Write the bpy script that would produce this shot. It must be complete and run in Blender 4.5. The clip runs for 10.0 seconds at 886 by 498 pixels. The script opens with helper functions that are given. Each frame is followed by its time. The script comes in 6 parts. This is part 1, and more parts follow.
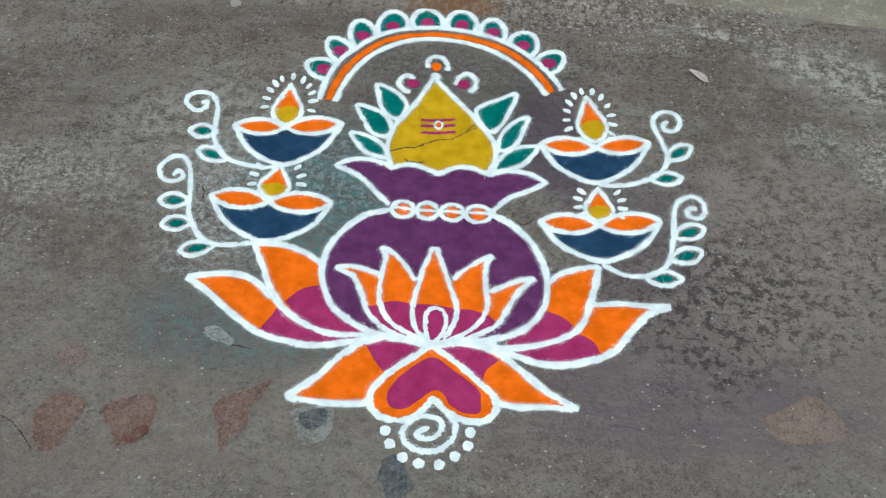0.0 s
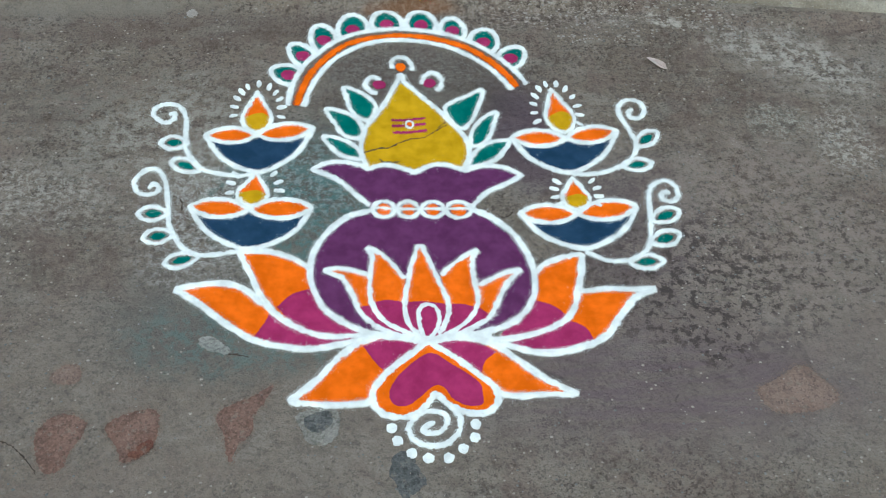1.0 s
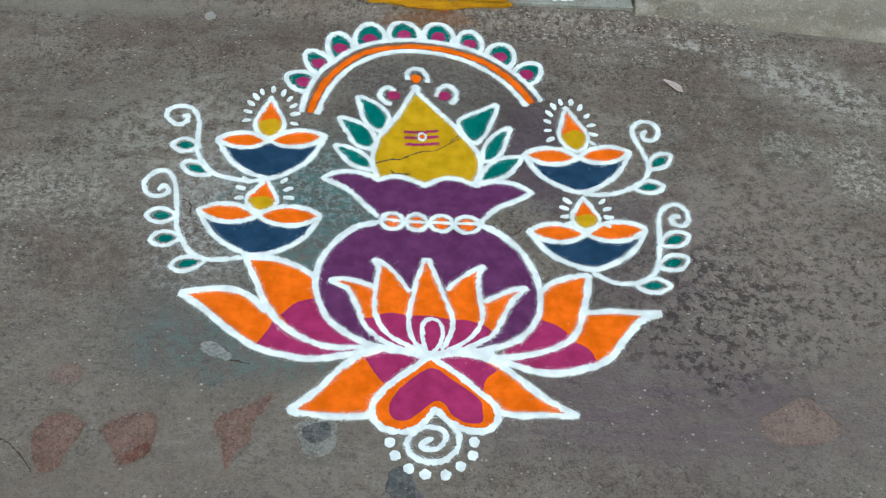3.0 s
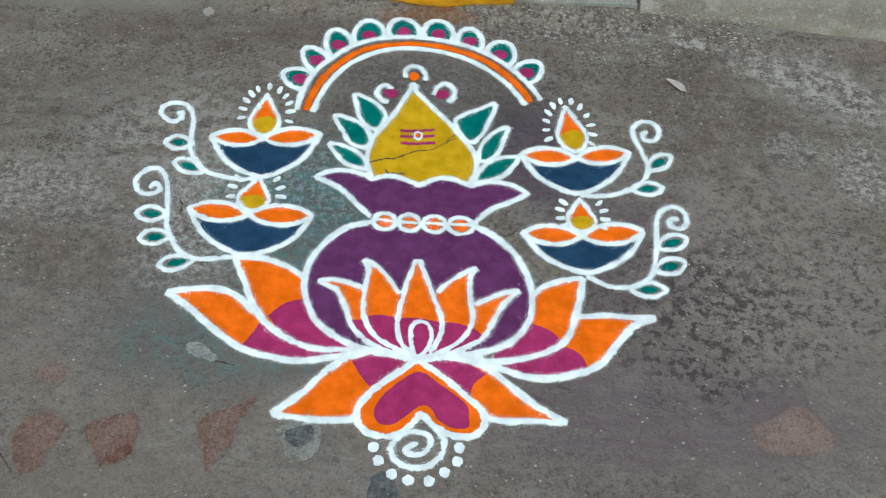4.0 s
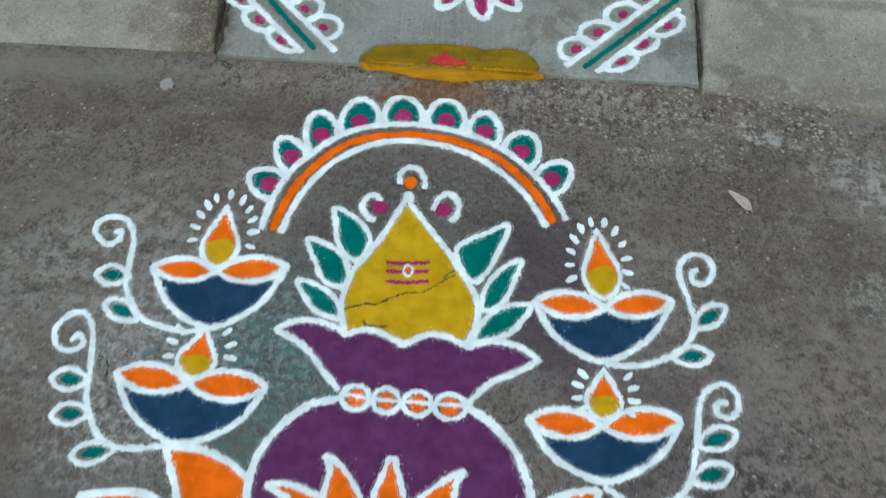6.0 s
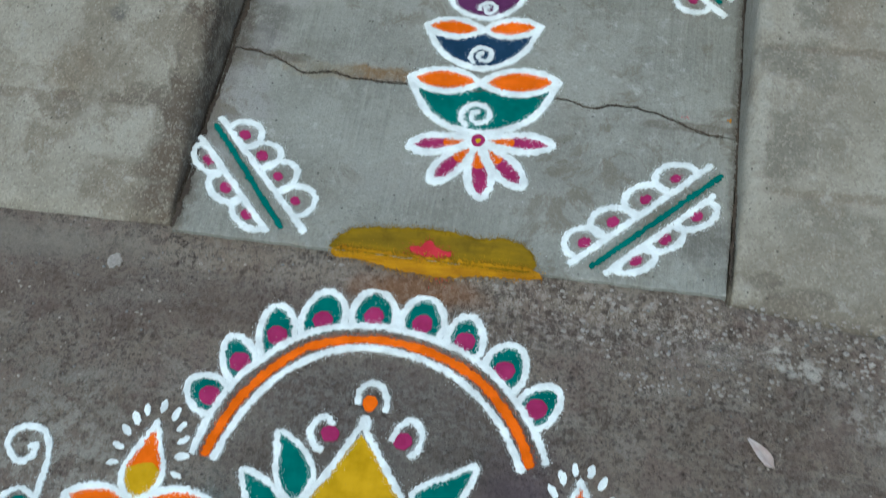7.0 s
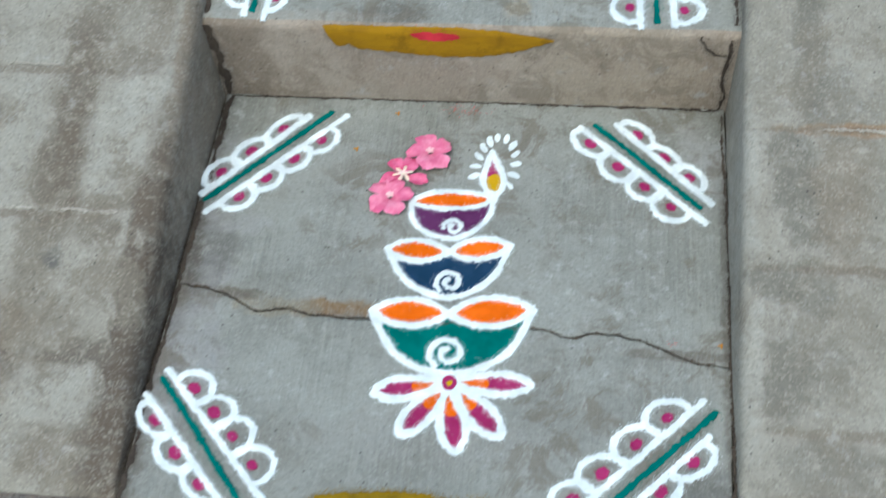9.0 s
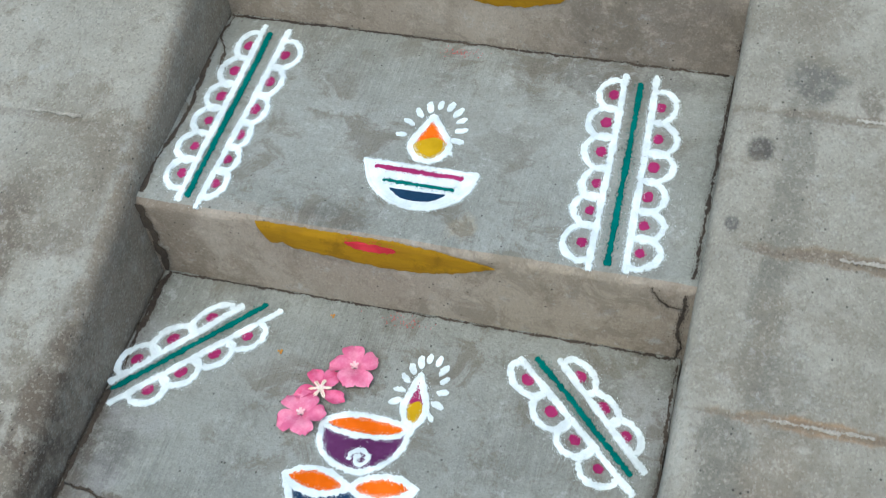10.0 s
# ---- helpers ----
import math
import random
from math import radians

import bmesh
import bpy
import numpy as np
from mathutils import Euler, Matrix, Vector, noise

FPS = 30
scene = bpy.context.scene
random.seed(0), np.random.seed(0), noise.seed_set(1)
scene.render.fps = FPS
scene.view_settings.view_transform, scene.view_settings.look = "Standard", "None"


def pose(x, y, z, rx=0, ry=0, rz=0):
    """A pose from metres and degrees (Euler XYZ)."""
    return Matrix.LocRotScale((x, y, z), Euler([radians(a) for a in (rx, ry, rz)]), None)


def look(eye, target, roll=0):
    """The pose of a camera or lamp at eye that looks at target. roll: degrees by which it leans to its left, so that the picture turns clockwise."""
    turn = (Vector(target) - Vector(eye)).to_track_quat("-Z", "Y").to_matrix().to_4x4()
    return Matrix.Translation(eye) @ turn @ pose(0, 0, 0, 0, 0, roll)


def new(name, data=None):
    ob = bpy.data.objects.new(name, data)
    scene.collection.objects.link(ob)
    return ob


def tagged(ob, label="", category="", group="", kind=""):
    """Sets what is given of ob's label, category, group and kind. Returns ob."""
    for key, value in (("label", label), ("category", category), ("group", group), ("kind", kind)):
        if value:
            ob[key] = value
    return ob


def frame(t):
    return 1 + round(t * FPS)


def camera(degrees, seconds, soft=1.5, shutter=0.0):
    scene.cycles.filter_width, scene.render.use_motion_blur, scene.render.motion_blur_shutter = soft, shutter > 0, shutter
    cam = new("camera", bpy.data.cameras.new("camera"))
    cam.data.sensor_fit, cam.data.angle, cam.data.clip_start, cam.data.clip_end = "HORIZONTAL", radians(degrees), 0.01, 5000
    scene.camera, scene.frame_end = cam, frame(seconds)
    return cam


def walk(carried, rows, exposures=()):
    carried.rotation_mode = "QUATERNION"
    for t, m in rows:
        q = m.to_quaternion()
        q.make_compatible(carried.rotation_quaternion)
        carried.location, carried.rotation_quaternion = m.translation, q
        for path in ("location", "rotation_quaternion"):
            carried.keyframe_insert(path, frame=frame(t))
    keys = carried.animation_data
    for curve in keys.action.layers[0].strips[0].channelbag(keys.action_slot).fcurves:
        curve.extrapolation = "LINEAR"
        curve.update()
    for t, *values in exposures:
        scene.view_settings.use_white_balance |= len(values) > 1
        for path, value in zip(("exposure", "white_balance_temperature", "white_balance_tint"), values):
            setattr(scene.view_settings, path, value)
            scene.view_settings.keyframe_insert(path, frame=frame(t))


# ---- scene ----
cam = camera(38.9, 10.0, soft=1.0, shutter=0.3)
PATH = [
    (0, (-0.018, -1.188, 1.635), (0.013, 0.109, 0.114), 2.8),
    (0.5, (-0.117, -1.211, 1.637), (-0.006, 0.089, 0.122), 3.4),
    (1, (-0.157, -1.208, 1.63), (0.026, 0.093, 0.122), 4.3),
    (1.5, (-0.179, -1.208, 1.638), (0.039, 0.094, 0.135), 5.2),
    (2, (-0.165, -1.202, 1.638), (0.042, 0.103, 0.137), 6.9),
    (2.5, (-0.162, -1.195, 1.638), (0.023, 0.115, 0.138), 6.9),
    (4, (-0.076, -1.162, 1.629), (0.036, 0.138, 0.113), 5.1),
    (4.5, (-0.016, -1.117, 1.623), (0.051, 0.182, 0.104), 4.7),
    (5, (0.056, -1.046, 1.6), (0.051, 0.257, 0.083), 3.6),
    (5.2, (0.073, -0.986, 1.598), (0.043, 0.308, 0.072), 2.8),
    (6.3, (0.073, -0.31, 1.53), (0.049, 0.762, -0.159), 1.7),
    (6.5, (0.163, -0.208, 1.496), (0.058, 0.858, -0.193), -1.1),
    (7, (0.278, -0.034, 1.514), (0.031, 1.031, -0.161), -4.9),
    (7.5, (0.242, 0.072, 1.514), (-0.006, 1.179, -0.133), -5.7),
    (8, (0.224, 0.123, 1.527), (-0.017, 1.261, -0.1), -5.7),
    (8.5, (0.209, 0.181, 1.53), (-0.004, 1.345, -0.083), -5.5),
    (9, (0.25, 0.25, 1.52), (0.034, 1.419, -0.088), -5.9),
    (9.3, (0.371, 0.400, 1.552), (0.034, 1.527, -0.065), -9.6),
    (9.5, (0.398, 0.446, 1.527), (0.05, 1.648, -0.033), -8.0),
    (9.7, (0.480, 0.511, 1.533), (0.085, 1.724, -0.007), -6.8),
    (10, (0.495, 0.594, 1.542), (0.07, 1.786, -0.007), -6.3),
]
EXPOSURES = [(0, 0.35, 6250, -3), (5.0, 0.31, 6250, -3), (6.3, 0.10, 6000, -5), (7.0, 0.18, 6000, -3), (8.3, 0.57, 5950, -1), (10.0, 0.58, 5950, 0)]
walk(cam, [(t, look(eye, target, roll)) for t, eye, target, roll in PATH], EXPOSURES)

# ---- light ----
world = bpy.data.worlds.new("sky")
scene.world = world
world.use_nodes = True
wn = world.node_tree.nodes
sky = wn.new("ShaderNodeTexSky")
sky.sky_type, sky.sun_disc = "NISHITA", False
sky.sun_elevation, sky.sun_rotation = radians(62), radians(189)
sky.air_density, sky.dust_density = 1.0, 3.0
world.node_tree.links.new(sky.outputs["Color"], wn["Background"].inputs["Color"])
wn["Background"].inputs["Strength"].default_value = 0.15
sun_data = bpy.data.lights.new("sun", "SUN")
sun_data.energy, sun_data.angle, sun_data.color = 1.0, radians(65), (1.0, 0.96, 0.90)
sun = new("sun", sun_data)
sun.matrix_world = look((-0.45, -2.4, 6.0), (0, 0.6, 0))


# ---- materials ----
class Nodes:
    """A small wrapper to write a node tree in few lines."""

    def __init__(self, name):
        self.mat = bpy.data.materials.new(name)
        self.mat.use_nodes = True
        self.n, self.l = self.mat.node_tree.nodes, self.mat.node_tree.links
        self.bsdf = self.n["Principled BSDF"]
        self.obj = self.n.new("ShaderNodeNewGeometry").outputs["Position"]

    def put(self, socket, value):
        if isinstance(value, bpy.types.NodeSocket):
            self.l.new(value, socket)
        else:
            socket.default_value = value

    def shift(self, offset, scale=(1, 1, 1), turn=0.0):
        m = self.n.new("ShaderNodeMapping")
        m.vector_type = "POINT"
        self.put(m.inputs["Vector"], self.obj)
        m.inputs["Location"].default_value, m.inputs["Scale"].default_value = offset, scale
        m.inputs["Rotation"].default_value = (0, 0, turn)
        return m.outputs["Vector"]

    def noise(self, scale, detail=4, rough=0.55, vector=None, warp=0.0):
        t = self.n.new("ShaderNodeTexNoise")
        self.put(t.inputs["Vector"], vector or self.obj)
        for key, v in (("Scale", scale), ("Detail", detail), ("Roughness", rough), ("Distortion", warp)):
            t.inputs[key].default_value = v
        return t.outputs["Fac"]

    def cells(self, scale, feature="F1", vector=None, out="Distance"):
        t = self.n.new("ShaderNodeTexVoronoi")
        t.feature = feature
        self.put(t.inputs["Vector"], vector or self.obj)
        t.inputs["Scale"].default_value = scale
        return t.outputs[out]

    def ramp(self, fac, lo, hi, a=0.0, b=1.0):
        m = self.n.new("ShaderNodeMapRange")
        m.interpolation_type = "SMOOTHSTEP"
        self.put(m.inputs["Value"], fac)
        for key, v in (("From Min", lo), ("From Max", hi), ("To Min", a), ("To Max", b)):
            m.inputs[key].default_value = v
        return m.outputs["Result"]

    def math(self, op, a, b=0.0):
        m = self.n.new("ShaderNodeMath")
        m.operation = op
        self.put(m.inputs[0], a)
        self.put(m.inputs[1], b)
        return m.outputs[0]

    def mix(self, fac, a, b, how="MIX"):
        m = self.n.new("ShaderNodeMix")
        m.data_type, m.blend_type = "RGBA", how
        self.put(m.inputs["Factor"], fac)
        self.put(m.inputs[6], (*a, 1) if isinstance(a, tuple) else a)
        self.put(m.inputs[7], (*b, 1) if isinstance(b, tuple) else b)
        return m.outputs[2]

    def blob(self, x, y, rx, ry, soft=1.0, rag=0.5, scale=9.0, turn=0.0):
        """A ragged stain round (x, y), 1 in its middle."""
        d = self.n.new("ShaderNodeVectorMath")
        d.operation = "SUBTRACT"
        self.put(d.inputs[0], self.obj)
        d.inputs[1].default_value = (x, y, 0)
        r = self.n.new("ShaderNodeMapping")
        self.put(r.inputs["Vector"], d.outputs[0])
        r.inputs["Rotation"].default_value = (0, 0, -turn)
        s = self.n.new("ShaderNodeVectorMath")
        s.operation = "MULTIPLY"
        self.put(s.inputs[0], r.outputs["Vector"])
        s.inputs[1].default_value = (1 / rx, 1 / ry, 0)
        length = self.n.new("ShaderNodeVectorMath")
        length.operation = "LENGTH"
        self.put(length.inputs[0], s.outputs[0])
        ragged = self.math("ADD", length.outputs["Value"], self.math("MULTIPLY", self.math("SUBTRACT", self.noise(scale, 5, 0.6), 0.5), rag * 2))
        return self.ramp(ragged, 1.0 + soft * 0.5, 1.0 - soft * 0.5)

    def done(self, color, rough=0.9, height=None, strength=0.5, distance=0.002, spec=0.3):
        self.put(self.bsdf.inputs["Base Color"], (*color, 1) if isinstance(color, tuple) else color)
        self.put(self.bsdf.inputs["Roughness"], rough)
        self.bsdf.inputs["Specular IOR Level"].default_value = spec
        if height is not None:
            b = self.n.new("ShaderNodeBump")
            b.inputs["Strength"].default_value, b.inputs["Distance"].default_value = strength, distance
            self.put(b.inputs["Height"], height)
            self.put(self.bsdf.inputs["Normal"], b.outputs["Normal"])
        return self.mat


def powder(name, color, under=(0.16, 0.135, 0.12), wear=0.25):
    """Dry rangoli powder: grainy, a little of the ground showing through."""
    k = Nodes(name)
    grain = k.noise(900, 2, 0.7)
    cloud = k.noise(28, 5, 0.6)
    light = tuple(min(1, c * 1.12 + 0.006) for c in color)
    dark = tuple(c * 0.8 for c in color)
    c = k.mix(k.ramp(cloud, 0.3, 0.7), dark, light)
    c = k.mix(k.math("MULTIPLY", k.ramp(grain, 0.55, 0.75), 0.35), c, tuple(min(1, v * 1.25 + 0.02) for v in color))
    gaps = k.math("MULTIPLY", k.ramp(k.noise(420, 3, 0.7), 0.60, 0.70), k.ramp(k.noise(45, 3, 0.6), 0.44, 0.66))
    c = k.mix(k.math("MULTIPLY", gaps, wear), c, under)
    return k.done(c, 0.95, grain, 0.35, 0.0008, 0.1)


WHITE = powder("white powder", (0.740, 0.800, 0.790), wear=0.8)
ORANGE = powder("orange powder", (0.74, 0.126, 0.0))
MAGENTA = powder("magenta powder", (0.31, 0.022, 0.105))
PURPLE = powder("purple powder", (0.098, 0.023, 0.088))
TEAL = powder("teal powder", (0.001, 0.125, 0.105))
NAVY = powder("navy powder", (0.011, 0.040, 0.085))
YELLOW = powder("yellow powder", (0.50, 0.295, 0.003))
def paste(name, light, dark):
    """Turmeric paste wiped on by hand: streaks along the wipe, thin and dull in places."""
    k = Nodes(name)
    streak = k.noise(1.0, 5, 0.65, k.shift((0, 0, 0), (14, 60, 60)))
    c = k.mix(k.ramp(streak, 0.36, 0.64), dark, light)
    c = k.mix(k.math("MULTIPLY", k.ramp(k.noise(22, 5, 0.7), 0.5, 0.66), 0.6), c, tuple(v * 0.62 for v in dark))
    c = k.mix(k.math("MULTIPLY", k.ramp(k.noise(300, 3, 0.7), 0.6, 0.72), 0.4), c, tuple(v * 1.4 for v in light))
    return k.done(c, 0.8, streak, 0.4, 0.001, 0.2)


TURMERIC = paste("turmeric paste", (0.262, 0.160, 0.002), (0.185, 0.118, 0.004))
TURMERIC_WALL = paste("thick turmeric paste", (0.315, 0.165, 0.002), (0.250, 0.128, 0.003))
TURMERIC_DRY = paste("dry turmeric powder", (0.46, 0.232, 0.002), (0.33, 0.150, 0.003))
KUMKUM = powder("kumkum powder", (0.52, 0.03, 0.045), wear=0.3)


def ground_material():
    """Worn concrete with bedded sand and stone."""
    k = Nodes("rough worn concrete ground")

    def patch(c, mask, amount, color):
        return k.mix(k.math("MULTIPLY", mask, amount), c, color)

    def both(a, b):
        return k.math("MULTIPLY", a, b)

    big, mid, fine = k.noise(2.3, 6, 0.6), k.noise(13, 6, 0.68, warp=0.5), k.noise(150, 4, 0.7)
    c = k.mix(k.ramp(big, 0.36, 0.62), (0.232, 0.193, 0.151), (0.290, 0.257, 0.214))
    c = patch(c, k.ramp(k.noise(5.5, 7, 0.7, warp=0.3), 0.48, 0.61), 0.5, (0.165, 0.130, 0.101))
    c = patch(c, k.ramp(k.noise(16, 8, 0.75, k.shift((3.3, 6.1, 0))), 0.49, 0.59), 0.5, (0.132, 0.110, 0.087))
    c = patch(c, k.ramp(k.noise(23, 8, 0.78, k.shift((9.2, 2.4, 0))), 0.51, 0.61), 0.6, (0.305, 0.280, 0.240))
    swept = k.shift((2.2, 0.4, 0), (4.5, 15, 9), 0.30)
    c = patch(c, k.ramp(k.noise(1.0, 8, 0.75, swept), 0.52, 0.61), 0.55, (0.132, 0.106, 0.083))
    c = patch(c, k.ramp(k.noise(1.0, 8, 0.75, k.shift((7.7, 5.1, 0), (5, 13, 9), 0.35)), 0.52, 0.62), 0.75, (0.322, 0.300, 0.256))
    c = patch(c, k.ramp(k.noise(55, 6, 0.75, k.shift((6.6, 1.1, 0))), 0.55, 0.61), 0.65, (0.075, 0.066, 0.053))
    c = patch(c, k.ramp(k.noise(62, 6, 0.75, k.shift((0.6, 4.7, 0))), 0.54, 0.61), 0.6, (0.290, 0.265, 0.228))
    c = patch(c, k.ramp(k.noise(130, 4, 0.7, k.shift((3.6, 8.7, 0))), 0.56, 0.62), 0.5, (0.060, 0.048, 0.040))
    rosy = k.ramp(k.noise(7.5, 6, 0.7, k.shift((4.4, 8.2, 0)), 0.4), 0.50, 0.60)
    c = patch(c, rosy, 0.5, (0.206, 0.156, 0.130))
    # sand grains, pale and dark, thicker in some places than in others
    sand, coarse = k.cells(300, out="Color"), k.cells(140, out="Color")
    thick = k.ramp(k.noise(6, 5, 0.7, k.shift((1.7, 3.9, 0))), 0.40, 0.62, 0.35, 1.0)
    c = patch(c, both(k.ramp(sand, 0.62, 0.95), thick), 0.55, (0.300, 0.272, 0.232))
    c = patch(c, both(k.ramp(sand, 0.38, 0.12), thick), 0.6, (0.058, 0.048, 0.040))
    c = patch(c, both(k.ramp(coarse, 0.74, 0.92), thick), 0.5, (0.275, 0.248, 0.212))
    c = patch(c, both(k.ramp(coarse, 0.24, 0.10), thick), 0.55, (0.070, 0.058, 0.049))
    pits = both(k.ramp(k.noise(95, 6, 0.8), 0.56, 0.62), k.ramp(k.noise(7, 5, 0.7), 0.42, 0.58))
    c = patch(c, pits, 0.75, (0.045, 0.034, 0.029))
    chips = both(k.ramp(k.cells(70), 0.20, 0.12), k.ramp(k.noise(9, 4, 0.65), 0.55, 0.63))
    c = patch(c, chips, 0.7, (0.40, 0.375, 0.33))
    flakes = both(k.ramp(k.noise(85, 6, 0.8, k.shift((1.2, 5.5, 0))), 0.60, 0.66), k.ramp(k.noise(5.5, 4, 0.65, k.shift((8.8, 1.9, 0))), 0.50, 0.60))
    c = patch(c, flakes, 0.8, (0.42, 0.395, 0.35))
    # scrubbed and dusty patches, spilt colour
    torn = k.ramp(k.noise(38, 8, 0.78, k.shift((2.6, 4.8, 0))), 0.46, 0.57)
    fray = k.ramp(k.noise(80, 8, 0.8, k.shift((7.1, 0.8, 0))), 0.48, 0.57)
    c = patch(c, k.blob(-0.48, -0.10, 0.50, 0.26, 1.0), 0.4, (0.295, 0.262, 0.222))
    c = patch(c, k.blob(0.70, -0.06, 0.36, 0.22, 1.0), 0.4, (0.285, 0.252, 0.215))
    c = patch(c, both(k.blob(-0.40, 0.48, 0.26, 0.15, 1.0, 0.9, 9, -0.35), torn), 0.85, (0.385, 0.375, 0.322))
    c = patch(c, both(k.blob(-0.72, 0.36, 0.18, 0.07, 1.0, 0.9, 9, -0.2), fray), 0.85, (0.46, 0.44, 0.385))
    c = patch(c, k.blob(-0.19, 0.33, 0.15, 0.17, 0.9, 0.7), 0.55, (0.095, 0.122, 0.114))
    c = patch(c, both(k.blob(-0.20, 0.31, 0.15, 0.15, 0.9, 0.8), torn), 0.85, (0.110, 0.225, 0.220))
    c = patch(c, both(k.blob(-0.18, 0.37, 0.12, 0.11, 0.9, 0.8), fray), 0.8, (0.30, 0.385, 0.375))
    c = patch(c, k.blob(-0.33, 0.06, 0.20, 0.11, 1.0), 0.5, (0.112, 0.120, 0.112))
    c = patch(c, both(k.blob(-0.30, 0.03, 0.17, 0.08, 0.9, 0.8), torn), 0.75, (0.160, 0.225, 0.212))
    c = patch(c, both(k.blob(-0.37, 0.29, 0.11, 0.15, 0.9, 0.8), fray), 0.85, (0.50, 0.505, 0.475))
    c = patch(c, both(k.blob(-0.62, 0.22, 0.22, 0.10, 0.9, 0.8, 9, -0.3), torn), 0.45, (0.118, 0.092, 0.075))
    c = patch(c, both(k.blob(-0.70, 0.60, 0.22, 0.10, 0.9, 0.8, 9, 0.2), torn), 0.45, (0.120, 0.096, 0.076))
    c = patch(c, both(k.blob(0.58, 0.60, 0.16, 0.14, 0.9, 0.8, 9, 0.2), torn), 0.4, (0.118, 0.092, 0.074))
    brushed = k.ramp(k.noise(1.0, 5, 0.65, k.shift((0, 0, 0), (9, 60, 9), 0.12)), 0.38, 0.62)
    c = patch(c, both(k.blob(0.38, -0.10, 0.24, 0.085, 1.0, 0.5), brushed), 0.7, (0.172, 0.122, 0.152))
    c = patch(c, k.blob(0.40, -0.10, 0.34, 0.13, 1.0, 0.5), 0.55, (0.192, 0.157, 0.152))
    c = patch(c, k.blob(0.38, 0.22, 0.12, 0.18, 1.0), 0.5, (0.140, 0.110, 0.124))
    c = patch(c, k.blob(0.21, 0.48, 0.07, 0.15, 0.9), 0.7, (0.098, 0.066, 0.096))
    c = patch(c, k.blob(0.02, 0.62, 0.20, 0.12, 0.9), 0.5, (0.080, 0.072, 0.064))
    c = patch(c, both(k.blob(-0.02, 0.66, 0.19, 0.08, 0.9, 0.9), fray), 0.45, (0.30, 0.29, 0.27))
    # the worn, pitted field east of the drawing
    worn = both(k.blob(0.62, 0.22, 0.23, 0.22, 0.9, 0.9, 12), k.ramp(k.noise(42, 8, 0.8), 0.45, 0.54))
    c = patch(c, worn, 0.85, (0.315, 0.268, 0.232))
    scab = both(k.blob(0.46, 0.10, 0.17, 0.17, 0.9, 0.8, 10), k.ramp(k.noise(48, 7, 0.74, k.shift((5.2, 9.4, 0))), 0.50, 0.56))
    c = patch(c, scab, 0.85, (0.068, 0.056, 0.052))
    scab = both(k.blob(0.66, 0.16, 0.20, 0.16, 0.9, 0.8, 10), k.ramp(k.noise(60, 7, 0.76, k.shift((8.8, 1.4, 0))), 0.52, 0.58))
    c = patch(c, scab, 0.75, (0.078, 0.065, 0.056))
    pale = both(k.blob(0.79, 0.68, 0.16, 0.075, 0.9, 0.9, 12, -0.5), torn)
    c = patch(c, pale, 0.9, (0.50, 0.48, 0.42))
    c = patch(c, both(k.blob(0.55, 0.805, 0.06, 0.018, 0.7, 0.8, 20, -0.35), torn), 0.95, (0.52, 0.50, 0.44))
    ring = k.blob(0.715, 0.50, 0.055, 0.050, 0.6, 0.8, 25)
    c = patch(c, both(ring, fray), 0.9, (0.43, 0.43, 0.37))
    c = patch(c, both(ring, torn), 0.5, (0.10, 0.092, 0.076))
    c = patch(c, both(k.blob(0.83, 0.44, 0.05, 0.09, 0.9, 0.9, 14), fray), 0.9, (0.50, 0.48, 0.42))
    lip = both(k.blob(0.22, 0.835, 0.36, 0.055, 0.9, 0.9, 12), k.ramp(k.noise(85, 6, 0.8), 0.50, 0.57))
    c = patch(c, lip, 0.8, (0.40, 0.36, 0.315))
    c = patch(c, both(k.blob(0.24, 0.83, 0.38, 0.05, 0.9, 0.9, 12), k.ramp(k.noise(75, 6, 0.8, k.shift((3.8, 7.7, 0))), 0.52, 0.58)), 0.7, (0.072, 0.056, 0.046))
    c = patch(c, k.blob(0.03, 0.850, 0.085, 0.026, 0.9, 0.7, 14), 0.55, (0.25, 0.105, 0.03))
    c = patch(c, k.blob(-0.62, 0.868, 0.24, 0.026, 0.9, 0.7, 12), 0.7, (0.26, 0.242, 0.205))
    c = patch(c, k.blob(-0.38, 0.80, 0.36, 0.055, 0.9, 0.6, 9), 0.3, (0.125, 0.088, 0.072))
    c = patch(c, k.blob(0.92, 0.845, 0.34, 0.030, 0.9, 0.6, 12, -0.10), 0.65, (0.27, 0.25, 0.205))
    c = k.mix(1.0, c, (0.785, 0.770, 0.765), "MULTIPLY")  # scales the whole ground colour darker
    relief = k.math("ADD", k.math("MULTIPLY", fine, 0.8), k.math("ADD", k.math("MULTIPLY", k.noise(16, 8, 0.75), 1.6), k.math("MULTIPLY", chips, 0.3)))
    relief = k.math("SUBTRACT", k.math("ADD", relief, k.math("MULTIPLY", k.noise(48, 8, 0.78), 1.2)), k.math("MULTIPLY", pits, 0.5))
    return k.done(c, 0.93, relief, 0.8, 0.006, 0.2)


